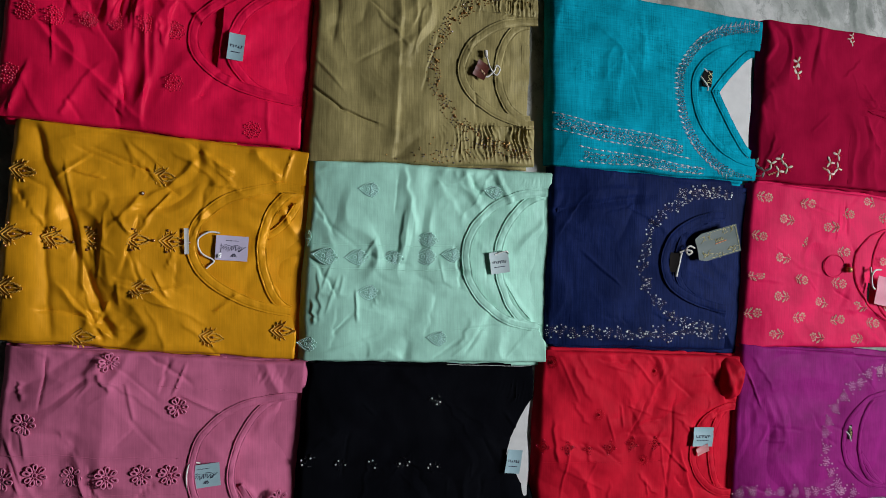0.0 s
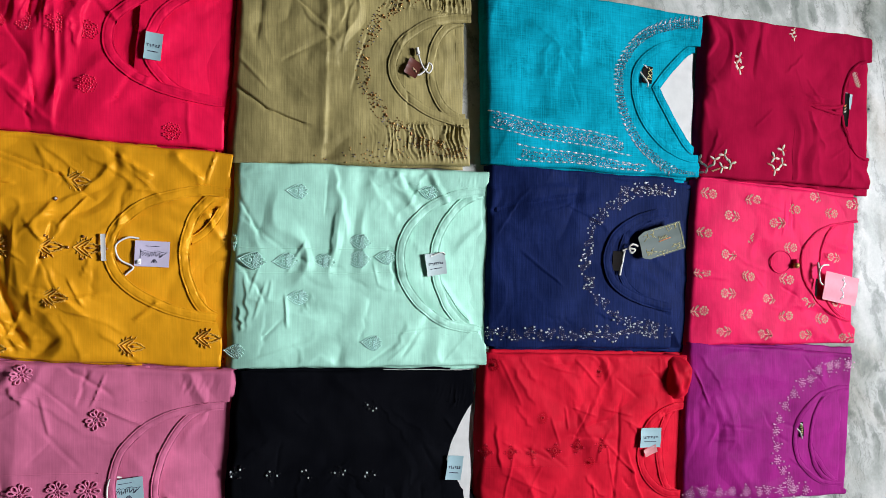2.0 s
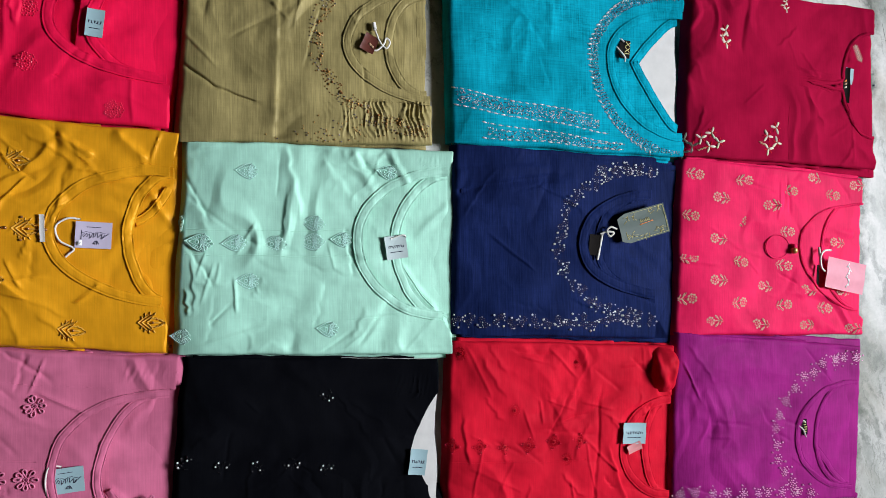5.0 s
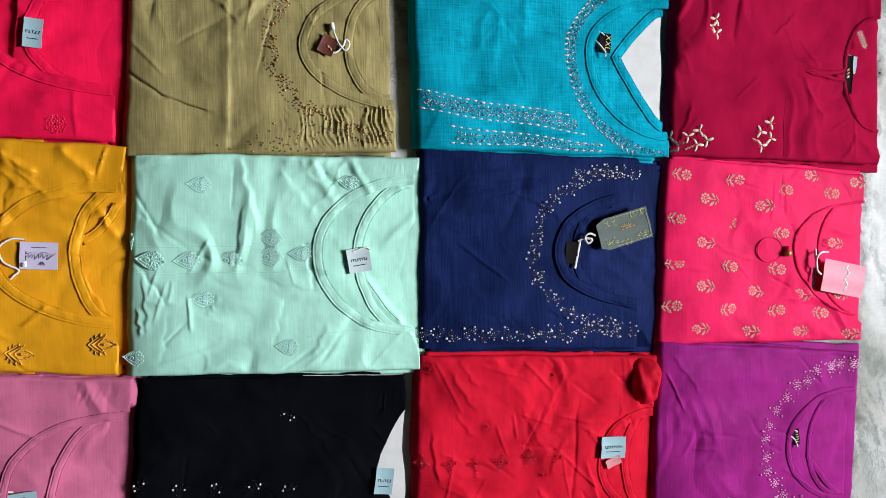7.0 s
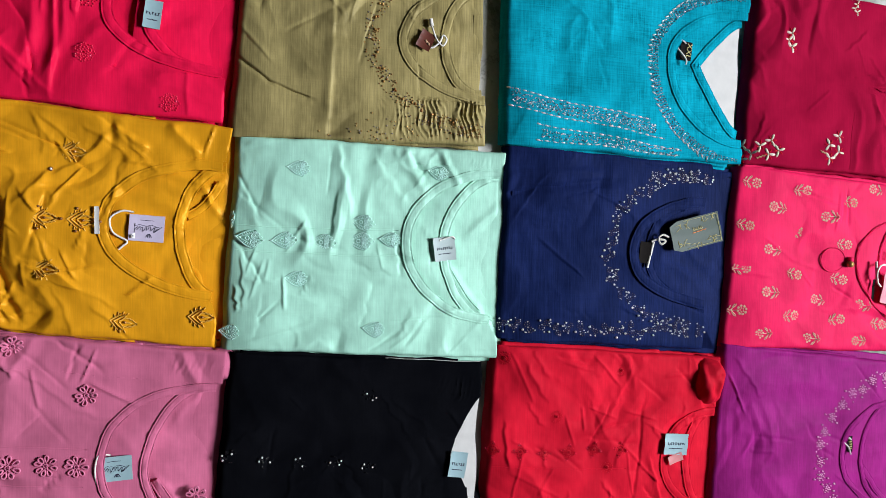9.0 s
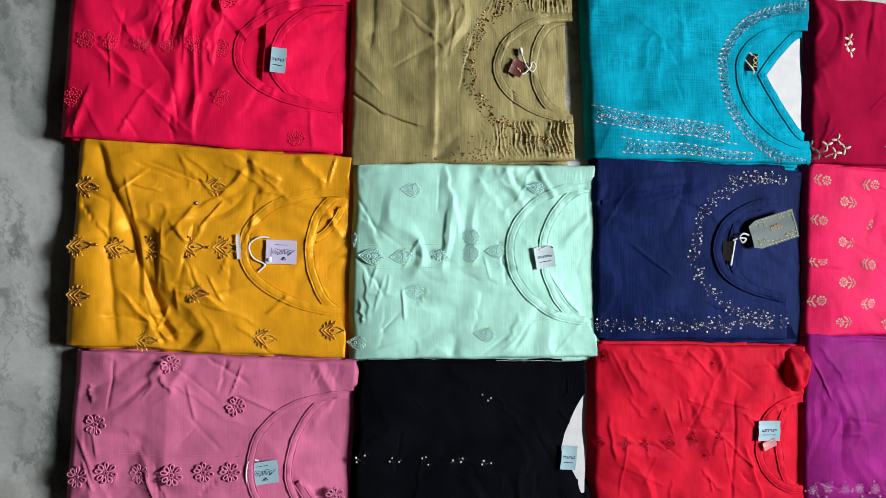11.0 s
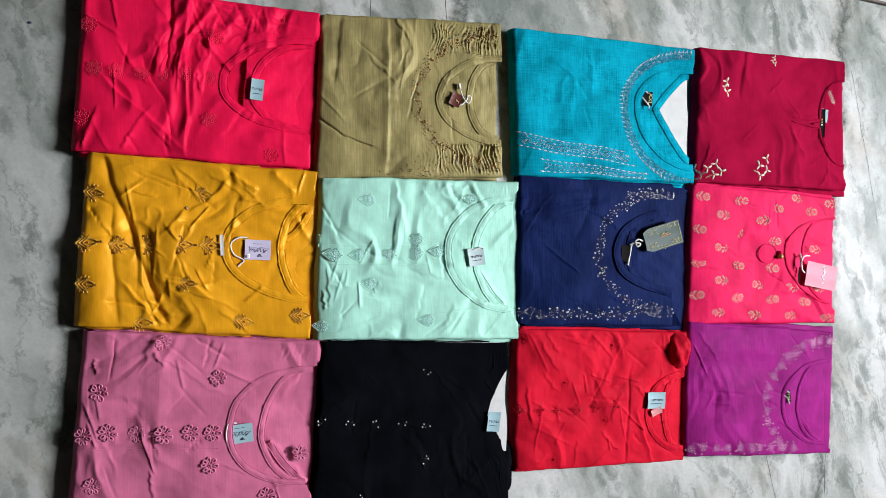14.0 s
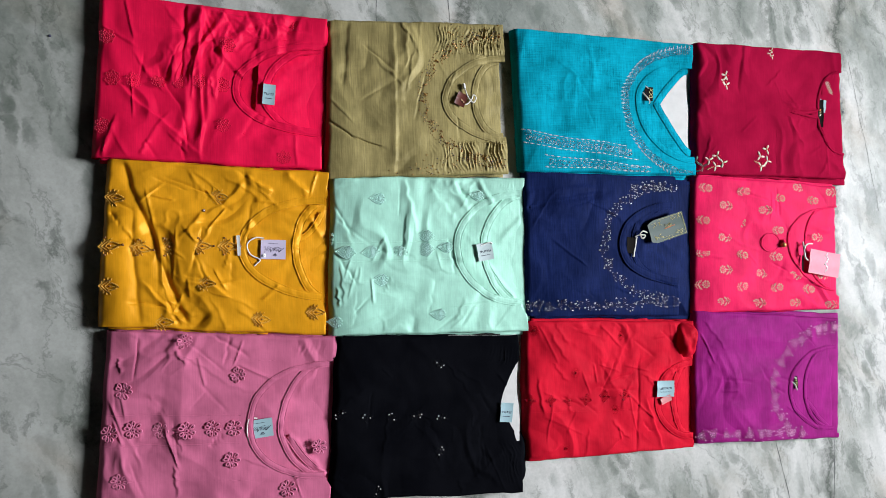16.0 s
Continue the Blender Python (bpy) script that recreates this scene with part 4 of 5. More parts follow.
def put(K, root, name, me, places, turn=0.0, scale=1.0, seed=0, spread=8, lift=0.0002):
    rnd = random.Random(seed)
    for s, r in places:
        shared(name, me, root, K.place(s, r, turn + rnd.uniform(-spread, spread), lift, scale * rnd.uniform(0.93, 1.07)))


def beside(K, neck, dist, spacing, a=-0.98, b=0.98):
    """Places along a line that keeps a distance outside a neckline."""
    P = [K.xy(s, r) for s, r in neck.curve(200, a, b)]
    out, run = [], 0.0
    last = None
    for i in range(1, len(P) - 1):
        d = (P[i + 1] - P[i - 1]).normalized()
        q = P[i] + Vector((-d.y, d.x)) * dist * BESIDE_SIDE
        if last is None or (q - last).length >= spacing:
            last = q
            s, r = inverse(K, q)
            if 0.0 < s < 0.995 and 0.01 < r < 0.99:
                out.append((s, r))
    return out


def inverse(K, q):
    s = r = 0.5
    for _ in range(8):
        p = K.xy(s, r)
        s += (q.x - p.x) / K.L
        r -= (q.y - p.y) / K.W
    return s, r


BESIDE_SIDE = -1


def line(a, b, n):
    return [(a[0] + (b[0] - a[0]) * i / (n - 1), a[1] + (b[1] - a[1]) * i / (n - 1)) for i in range(n)]


def scatter(K, root, name, places, jitter, per, r0, r1, mats, seed, label=""):
    """Many tiny sewn beads about places, in one trim."""
    rnd, S = random.Random(seed), Shape()
    for s, r in places:
        for _ in range(per):
            ss, rr = s + rnd.gauss(0, jitter) / K.L, r + rnd.gauss(0, jitter) / K.W
            if 0.004 < ss < 0.99 and 0.01 < rr < 0.99:
                p = K.bend(ss, rr)
                S.ball(p.x, p.y, K.z(ss, rr) + 0.0007, rnd.uniform(r0, r1), rnd.choice(mats), 5)
    ob = new(name, S.mesh(name))
    ob.parent = root
    ob["kind"] = "stuff"
    if label:
        ob["label"] = label
    return ob


def tube_row(K, root, places, me, turn=None):
    """Single tube beads, each sewn on by itself along a line."""
    for i, (s, r) in enumerate(places):
        j = min(i, len(places) - 2)
        q = K.xy(*places[j + 1]) - K.xy(*places[j])
        ang = math.degrees(math.atan2(q.y, q.x)) if turn is None else turn(s, r)
        w = random.Random(i * 3 + 1)
        shared("tube_bead", me, root, K.place(s, r, ang + w.uniform(-7, 7), 0.0001, w.uniform(0.85, 1.12)))


def card(name, K, root, s, r, w, h, turn, lift, mat, label, curl=0.0008, chamfer=0.0, thick=0.0006, level=None):
    """A label or tag: a thin, slightly curled piece."""
    verts, faces, nx, ny = [], [], 12, 8
    for j in range(ny + 1):
        for i in range(nx + 1):
            x, y = (i / nx - 0.5) * w, (j / ny - 0.5) * h
            if chamfer and x < -w / 2 + chamfer:
                y *= 1 - 0.25 * (-w / 2 + chamfer - x) / chamfer
            z = curl * ((2 * x / w) ** 2 - 0.3) + 0.0006 * math.sin(9 * y / h + 2)
            verts.append((x, y, z))
    for j in range(ny):
        for i in range(nx):
            a = j * (nx + 1) + i
            faces.append((a, a + 1, a + nx + 2, a + nx + 1))
    ob = mesh_object(name, verts, faces, mat, root, label)
    sol = ob.modifiers.new("thickness", "SOLIDIFY")
    sol.thickness, sol.offset = thick, 1
    crisp(ob)
    p = K.bend(s, r)
    z = K.top if level is None else level
    if lift > 0:
        z = max(z, max(K.z(s + i * w / 4 / K.L, r + j * h / 4 / K.W) for i in range(-2, 3) for j in range(-2, 3)) + 0.0030 - lift)
    ob.matrix_basis = Matrix.Translation((p.x, p.y, z + lift)) @ pose(0, 0, 0, 0, 0, turn)
    ob["curl"], ob["h"], ob["thick"] = curl, h, thick
    return ob


def marks(owner, w, shapes, name="print", z=0.0012):
    """Flat printed bars on a card: x, y, length, height, turn, ink."""
    S, curl = Shape(), owner["curl"]
    top = owner["thick"] + max(0.0, z - 0.0012)
    for x, y, l, h, a, ink in shapes:
        n = max(1, round(l / 0.006))
        c, s = math.cos(radians(a)), math.sin(radians(a))
        for i in range(n):
            xx = -l / 2 + l * (i + 0.5) / n
            px, py = x + c * xx, y + s * xx
            S.plate(-l / n / 2, l / n / 2, -h / 2, h / 2, top + curl * ((2 * px / w) ** 2 - 0.3) + 0.0006 * math.sin(9 * py / owner["h"] + 2), ink, a, px, py)
    ob = new(name, S.mesh(name))
    ob.parent = owner
    return ob


def text_on(owner, body, size, x, y, turn, ink, z=0.0016):
    cu = bpy.data.curves.new("lettering", "FONT")
    cu.body, cu.size, cu.align_x, cu.align_y, cu.extrude = body, size, "CENTER", "CENTER", 0.0001
    tmp = bpy.data.objects.new("lettering", cu)
    scene.collection.objects.link(tmp)
    me = bpy.data.meshes.new_from_object(tmp.evaluated_get(bpy.context.evaluated_depsgraph_get()))
    bpy.data.objects.remove(tmp)
    bpy.data.curves.remove(cu)
    me.materials.clear()
    me.materials.append(ink)
    ob = new("lettering", me)
    ob.parent = owner
    ob.matrix_basis = pose(x, y, z, 0, 0, turn)
    return ob


def string(K, root, pts, r=0.0011, level=None, name="string"):
    """A cord through (s, r, height over the cloth)."""
    dense = []
    base = K.top + 0.0012 if level is None else level
    P = [Vector((*K.xy(s, q), base + h)) for s, q, h in pts]
    for i in range(len(P) - 1):
        p0, p1, p2, p3 = P[max(0, i - 1)], P[i], P[i + 1], P[min(len(P) - 1, i + 2)]
        for k in range(6):
            t = k / 6
            dense.append(0.5 * (2 * p1 + (p2 - p0) * t + (2 * p0 - 5 * p1 + 4 * p2 - p3) * t * t + (3 * p1 - p0 - 3 * p2 + p3) * t ** 3))
    dense.append(P[-1])
    S = Shape()
    S.cord([tuple(p) for p in dense], r, STRING, n=6)
    ob = new(name, S.mesh(name))
    ob.parent = root
    return ob


def roll(name, K, root, s0, s1, r0, r1, h, mat, seed, base=0.0, label="", soft=0.6):
    """A puffed roll of cloth, a sleeve turned in, lying on the shoulder."""
    verts, faces, n, m = [], [], 30, 26
    for j in range(m + 1):
        for i in range(n + 1):
            x, y = 2 * i / n - 1, 2 * j / m - 1
            s, r = s0 + (s1 - s0) * (x + 1) / 2, r0 + (r1 - r0) * (y + 1) / 2
            f = max(0.0, 1 - abs(x) ** 3.2) * max(0.0, 1 - abs(y) ** 3.2)
            p = K.xy(s, r)
            w = noise.noise((p.x * 40, p.y * 22, seed)) * 0.3 + noise.noise((p.x * 90, p.y * 70, seed)) * 0.12
            shrink = 1 - 0.2 * (x * x * y * y) + 0.1 * noise.noise((x * 1.5, y * 1.5, seed + 3))
            c = K.xy((s0 + s1) / 2, (r0 + r1) / 2)
            q = c + (p - c) * shrink
            verts.append((q.x, q.y, base + h * f ** soft * (0.92 + 0.6 * w)))
    for j in range(m):
        for i in range(n):
            a = j * (n + 1) + i
            faces.append((a, a + n + 1, a + n + 2, a + 1))
    return mesh_object(name, verts, faces, mat, root, label)


# leaf motifs on the mint kurta
put(K_MIN, mint, "motif", leaf_motif(T_MINT), [(0.079, 0.475), (0.2, 0.475), (0.336, 0.477), (0.467, 0.462), (0.472, 0.376)], 0, 0.95, 1)
put(K_MIN, mint, "motif", leaf_motif(T_MINT, False), [(0.229, 0.136), (0.573, 0.456), (0.251, 0.657), (0.524, 0.875), (0.739, 0.122), (0.029, 0.914)], 0, 0.86, 16)
put(K_MIN, mint, "motif", leaf_motif(T_MINT, False), [(0.012, 0.385)], 90, 0.6, 17)
# paisley motifs on the mustard kurta
put(K_MUS, mustard, "motif", paisley_motif(T_MUSTARD, BRONZEBEAD, True), [(0.041, 0.522), (0.174, 0.521), (0.285, 0.509), (0.424, 0.501), (0.538, 0.488)], 0, 1.0, 2)
put(K_MUS, mustard, "motif", paisley_motif(T_MUSTARD, BRONZEBEAD), [(0.05, 0.236), (0.49, 0.194), (0.051, 0.76), (0.457, 0.718), (0.704, 0.918), (0.95, 0.864), (0.277, 0.965)], 0, 1.0, 18)
lone = Shape()
lone.ring(0, 0, 0.0008, 0.0022, 0.0008, BRONZEBEAD, 8)
lone.ball(0, 0, 0.001, 0.0016, SILVER)
put(K_MUS, mustard, "sequin", lone.mesh("sequin"), [(0.425, 0.285)])
put(K_PIN, pink, "motif", loop_flower(T_PINK, T_WINE, 2), [(0.327, 0.05), (0.089, 0.349), (0.566, 0.237)], 0, 0.86, 31, 60)
put(K_PIN, pink, "motif", loop_flower(T_PINK, T_WINE, 1), [(0.042, 0.59), (0.135, 0.569), (0.245, 0.571), (0.352, 0.566), (0.461, 0.554), (0.553, 0.551), (0.553, 0.741), (0.094, 0.862), (0.805, 0.916)], 0, 0.86, 3)
put(B_PIN, pink, "motif", loop_flower(T_PINK, T_WINE), [(0.937, 0.673)], 0, 0.9, 4)
put(K_CRI, crimson, "motif", bead_flower(T_CRIMSON, REDBEAD), [(0.04, 0.263), (0.551, 0.242), (0.829, 0.08), (0.077, 0.519), (0.166, 0.519), (0.266, 0.511), (0.357, 0.504), (0.447, 0.497), (0.535, 0.497), (0.045, 0.809), (0.542, 0.748), (0.826, 0.933)], 0, 1.0, 5)
put(K_RED, red, "motif", ring_motif(T_RED, REDBEAD), [(0.05, 0.067), (0.55, 0.109), (0.28, 0.377), (0.514, 0.661), (0.22, 0.93)], 0, 0.82, 6)
put(K_RED, red, "motif", ring_motif(T_RED, REDBEAD, True), [(0.03, 0.571), (0.135, 0.577), (0.244, 0.587), (0.344, 0.573), (0.453, 0.561), (0.561, 0.56)], 0, 0.86, 7, 12)


def sequin_cross():
    rnd, S = random.Random(8), Shape()
    for i in range(14):
        a, d = rnd.uniform(0, 6.28), rnd.uniform(0.002, 0.014)
        S.ball(d * math.cos(a), d * math.sin(a) * 0.8, 0.0005, rnd.uniform(0.0009, 0.0014), T_BLACK, 5)
    for x, y in ((-0.006, 0.003), (0.005, -0.004), (0.009, 0.001)):
        S.ball(x, y, 0.0006, 0.0015, SILVER, 6)
    return S.mesh("sequin_cluster")


put(K_BLA, black, "motif", sequin_cross(), [(0.545, 0.177), (0.032, 0.475), (0.17, 0.489), (0.30, 0.496), (0.43, 0.501), (0.557, 0.502), (0.555, 0.72), (0.24, 0.95)], 0, 1.0, 9, 180)
trio = flower_spray(((0.002, 0.012, 60), (0.003, -0.010, 280), (-0.004, 0.0, 170)), (-0.017, 0.0, -0.006, 0.002))
quad = flower_spray(((-0.018, 0.002, 150), (0.002, 0.012, 70), (0.017, -0.004, 20), (-0.001, -0.012, 250)), (-0.022, -0.02, -0.008, -0.014))
put(K_MAR, maroon, "motif", trio, [(0.179, 0.288)], 0, 1.0, 10, 4)
put(K_MAR, maroon, "motif", trio, [(0.50, 0.055)], 0, 0.62, 15, 4)
put(K_MAR, maroon, "motif", quad, [(0.117, 0.9), (0.01, 0.935)], 0, 0.95, 11, 4)
put(K_MAR, maroon, "motif", flower_spray(((-0.008, 0.004, 120), (0.010, 0.020, 60), (0.012, -0.006, 350), (-0.006, -0.018, 260)), (-0.024, -0.008, -0.012, -0.012)), [(0.432, 0.865)], 0, 1.0, 12, 4)
ROSE = gold_print()
ROSES = [(0.083, 0.086), (0.331, 0.099), (0.203, 0.207), (0.583, 0.133), (0.459, 0.233), (0.071, 0.324), (0.328, 0.337), (0.562, 0.38), (0.71, 0.041), (0.955, 0.051), (0.831, 0.13), (0.19, 0.451), (0.066, 0.563), (0.322, 0.582), (0.56, 0.581), (0.193, 0.691), (0.448, 0.711), (0.064, 0.793), (0.321, 0.817), (0.565, 0.818), (0.79, 0.835), (0.182, 0.922), (0.421, 0.938), (0.67, 0.939), (0.924, 0.957), (0.675, 0.725)]
for turned in (0, 1):
    put(K_PRI, printed, "motif", ROSE, [p for p in ROSES if round(p[0] / 0.127 - 0.5) % 2 == turned], 180 * (1 - turned), 1.0, 13 + turned)
put(B_PRI, printed, "motif", ROSE, [(0.86, 0.42), (0.9, 0.72)], 0, 0.95, 14, lift=0.0003)

# fern stitched on the inner layer of the maroon kurta
fern = Shape()
for q in range(6):
    for side in (1, -1):
        fern.dome(0.003 * side + 0.001 * q, 0.012 - 0.005 * q, 90 + side * -50, 0.009, 0.0018, 0.0012, T_WHITE, n=6)
fern.cord([(0.0, 0.016, 0.0005), (0.003, 0.0, 0.0005), (0.007, -0.018, 0.0005)], 0.0007, T_WHITE)
fo = shared("fern_motif", fern.mesh("fern_motif"), maroon, K_MAR.place(0.915, 0.28, 10, -0.0095))

# bead clusters: navy and purple
for K, root, neck, dist, rows, dark, lite, sd in (
    (K_NAV, navy, Neck(0.53, 0.49, 0.183, 0.781, 0.87, 0.89), 0.034, [((0.03, 0.93), (0.86, 0.90), 17), ((0.6, 0.1), (0.87, 0.075), 6)], DARKBEAD, SILVER, 20),
    (K_PUR, purple, Neck(0.631, 0.6, 0.222, 0.94, 0.99, 0.96), 0.040, [((0.04, 0.935), (0.72, 0.94), 10), ((0.86, 0.085), (0.96, 0.07), 2)], LILACBEAD, LILACBEAD, 30)):
    kinds = [bead_cluster(dark, lite, sd + i, 1.0, 1.0) if sd == 20 else rosette(lite, sd + i) for i in range(3)]
    spots = beside(K, neck, dist, 0.019 if sd == 20 else 0.025) + [p for a, b, n in rows for p in line(a, b, n)]
    rnd = random.Random(sd)
    for i, (s, r) in enumerate(spots):
        s, r = min(0.985, s + rnd.uniform(-0.012, 0.012)), min(0.95, max(0.05, r + rnd.uniform(-0.012, 0.012)))
        shared("bead_flower", kinds[i % 3], root, K.place(s, r, rnd.uniform(0, 360), 0.0002, rnd.uniform(0.85, 1.15)))

# teal: bead trim round the neck and bead rows
TN = Neck(0.644, 0.48, 0.14, 0.914, 0.99, 0.99)
scatter(K_TEA, teal, "bead_trim", [p for q in range(6) for p in beside(K_TEA, TN, 0.0175 + 0.0026 * q, 0.0030)], 0.0007, 1, 0.0009, 0.0013, [SLATEBEAD, SLATEBEAD, SLATEBEAD, TEALBEAD, TEALBEAD, SILVER], 40, "slate and silver bead trim round the neck")
tube = Shape()
tube.dome(0, 0, 0, 0.0085, 0.0026, 0.0020, SILVER, n=6)
tube.ball(0.0056, 0, 0.0006, 0.0011, TEALBEAD, 5)
tube = tube.mesh("tube_bead")
tube_row(K_TEA, teal, beside(K_TEA, TN, 0.032, 0.0085), tube, lambda s, r: math.degrees(math.atan2((r - 0.48) * 0.29, (0.95 - s) * 0.42)) * -1)
for a, b, n in (((0.022, 0.71), (0.568, 0.80), 20), ((0.033, 0.802), (0.628, 0.894), 21), ((0.136, 0.88), (0.70, 0.948), 19), ((0.136, 0.962), (0.7, 0.98), 18)):
    tube_row(K_TEA, teal, line(a, b, n), tube)
fill = [(s, r + d) for s, r in line((0.04, 0.757), (0.6, 0.848), 60) for d in (-0.02, 0.0, 0.02)] + [(s, r + d) for s, r in line((0.15, 0.925), (0.7, 0.968), 52) for d in (-0.012, 0.012)]
scatter(K_TEA, teal, "bead_field", fill, 0.0018, 3, 0.0007, 0.0011, [TEALBEAD, SLATEBEAD, SILVER], 41)

# olive: gold beads left of the neck and among the pleats
ON = Neck(0.626, 0.5, 0.205, 0.80)
lattice = [p for q in range(7) for i, p in enumerate(beside(K_OLI, ON, 0.030 + 0.0034 * q, 0.0038)) if (i + 2 * q) % 5 != 0 and (i // 4 + q // 3) % 3 != 2]
scatter(K_OLI, olive, "bead_trim", lattice, 0.0007, 1, 0.0008, 0.0012, [GOLDBEAD, BRONZEBEAD, BRONZEBEAD, DARKBEAD], 42, "small gold and bronze beads round the neck")
scatter(K_OLI, olive, "bead_trim", beside(K_OLI, ON, 0.038, 0.016), 0.0025, 2, 0.0017, 0.0021, [BRONZEBEAD, GOLDBEAD], 44)
scatter(K_OLI, olive, "bead_trim", line((0.64, 0.06), (0.97, 0.05), 10) + line((0.55, 0.93), (0.98, 0.93), 16) + line((0.4, 0.985), (0.6, 0.985), 8), 0.010, 5, 0.0008, 0.0012, [GOLDBEAD, GOLDBEAD, DARKBEAD], 43)

# hot pink print: keyhole edging and button
key = Shape()
key.cord([(0.025 * math.cos(2 * math.pi * i / 28) * (1 if math.cos(2 * math.pi * i / 28) > 0 else 0.95), 0.021 * math.sin(2 * math.pi * i / 28), 0.0003) for i in range(28)], 0.0011, C_PRINT, True, 6)
shared("keyhole_edging", key.mesh("keyhole_edging"), printed, K_PRI.place(0.505, 0.47, 0, 0.0002))
but = Shape()
but.ball(0, 0, 0.004, 0.0058, GOLDBEAD, 14)
but.ball(0, 0.008, 0.003, 0.0045, C_PRINT, 10)
shared("button", but.mesh("button"), printed, K_PRI.place(0.588, 0.49, 0, 0.0), "round gold shank button")

# white card inside the teal and black kurtas, and under the mint one
for K, root, s0, s1, r0, r1, z in ((K_TEA, teal, 0.55, 0.968, 0.06, 0.97, 0.0228), (K_BLA, black, 0.6, 1.0, 0.0, 0.99, 0.0228), (K_MIN, mint, 0.05, 0.97, 0.3, 1.012, 0.004)):
    vs = []
    for zz in (z, z + 0.0012):
        for q in range(12):
            vs.append((*K.bend(s0 + (s1 - s0) * q / 11, r0), zz))
        for q in range(12):
            vs.append((*K.bend(s1 + 0.004 * math.sin(q * 1.3), r0 + (r1 - r0) * q / 11), zz))
        for q in range(12):
            vs.append((*K.bend(s1 + (s0 - s1) * q / 11, r1), zz))
    n = 36
    mesh_object("packing_card", vs, [tuple(reversed(range(n))), tuple(range(n, 2 * n))] + [(i, (i + 1) % n, n + (i + 1) % n, n + i) for i in range(n)], WHITE_CARD, root, "white packing card folded inside", False)

# sewn labels
def brand(w, h, ink, flip=1):
    """An unread word as a run of slanting pen strokes, with a mark above and a thin line below."""
    rnd, out = random.Random(round(w * 1e5)), []
    for i in range(13):
        tall = 0.34 if i in (0, 12) else rnd.uniform(0.12, 0.2)
        out.append((flip * (-0.33 + 0.055 * i) * w, flip * (0.02 + 0.03 * math.sin(i)) * h, tall * h, 0.0007, 68 + rnd.uniform(-28, 28), ink))
    out += [(flip * (-0.3 + 0.1 * i) * w, flip * (-0.10 + 0.03 * math.cos(i * 2)) * h, 0.1 * w, 0.0006, rnd.uniform(-25, 25), ink) for i in range(7)]
    out += [(0.0, flip * -0.30 * h, 0.40 * w, 0.0008, 0, ink)]
    out += [((0.02 + 0.035 * i) * w, flip * 0.27 * h, 0.16 * h, 0.0009, 60 + 20 * i, ink) for i in range(4)]
    return out


def small_print(w, h, ink):
    """A row of unread letters as thin bars over a thin line."""
    rnd, n = random.Random(round(w * 1e5) + 3), max(5, round(w / 0.0042))
    out = [((-0.34 + 0.68 * i / (n - 1)) * w, 0.02 * h + rnd.uniform(-0.0004, 0.0004), rnd.uniform(0.0028, 0.0046), 0.0010, 90 + rnd.uniform(-18, 18), ink) for i in range(n)]
    out += [((-0.30 + 0.60 * i / (n - 1)) * w, 0.02 * h + rnd.choice((-0.0016, 0.0016)), 0.0022, 0.0008, rnd.uniform(-20, 20), ink) for i in range(n)]
    return out + [(0, -0.2 * h, 0.6 * w, 0.0011, 0, ink)]


lb = card("label", B_MUS, mustard, 0.745, 0.49, 0.044, 0.035, -3, 0.0035, LABEL_LILAC, "pale lilac satin size label")
marks(lb, 0.044, brand(0.044, 0.035, INK, -1))
marks(lb, 0.044, [(-0.017, -0.011, 0.007, 0.007, 0, INK_WHITE)], "sticker", 0.0013)
text_on(lb, "XL", 0.005, -0.017, -0.011, 180, INK, 0.0034)
string(B_MUS, mustard, [(0.70, 0.43, 0.003), (0.66, 0.43, 0.005), (0.625, 0.47, 0.005), (0.64, 0.53, 0.005), (0.685, 0.56, 0.004), (0.672, 0.585, 0.004), (0.662, 0.60, 0.003)], 0.0014)
card("sticker", K_MUS, mustard, 0.583, 0.48, 0.006, 0.036, 2, 0.004, WHITE_CARD, "white paper strip at the neck", 0.0004)
lb = card("label", B_PIN, pink, 0.67, 0.556, 0.044, 0.033, 4, 0.0045, LABEL_BLUE, "pale blue satin size label")
marks(lb, 0.044, brand(0.044, 0.033, INK, -1) + [(-0.016, -0.0125, 0.007, 0.006, 0, INK_WHITE)])
string(B_PIN, pink, [(0.655, 0.50, 0.004), (0.62, 0.50, 0.007), (0.612, 0.56, 0.008), (0.62, 0.62, 0.006), (0.632, 0.66, 0.004), (0.628, 0.68, 0.004)], 0.0013)
lb = card("label", B_CRI, crimson, 0.746, 0.535, 0.022, 0.037, -6, 0.004, LABEL_BLUE, "pale blue folded satin label", 0.001)
marks(lb, 0.022, small_print(0.022, 0.037, INK))
lb = card("label", B_MIN, mint, 0.775, 0.48, 0.033, 0.035, 8, 0.0035, LABEL_GREY, "grey-green satin label on the back neck", 0.0015)
marks(lb, 0.033, small_print(0.033, 0.035, INK))
string(B_MIN, mint, [(0.757, 0.44, 0.003), (0.80, 0.42, 0.005), (0.815, 0.43, 0.004)], 0.0010)
lb = card("label", K_RED, red, 0.804, 0.515, 0.042, 0.034, -4, 0.007, LABEL_BLUE, "grey-blue satin label standing on the neck", 0.0015)
marks(lb, 0.042, small_print(0.042, 0.034, INK))
card("tape_strip", K_RED, red, 0.81, 0.60, 0.026, 0.014, 18, 0.004, TAPE, "small clear tape strip below the label", 0.001)
lb = card("label", K_BLA, black, 0.912, 0.485, 0.026, 0.038, -8, 0.004, LABEL_BLUE, "pale blue satin label at the neck", 0.0012)
marks(lb, 0.026, small_print(0.026, 0.038, INK))
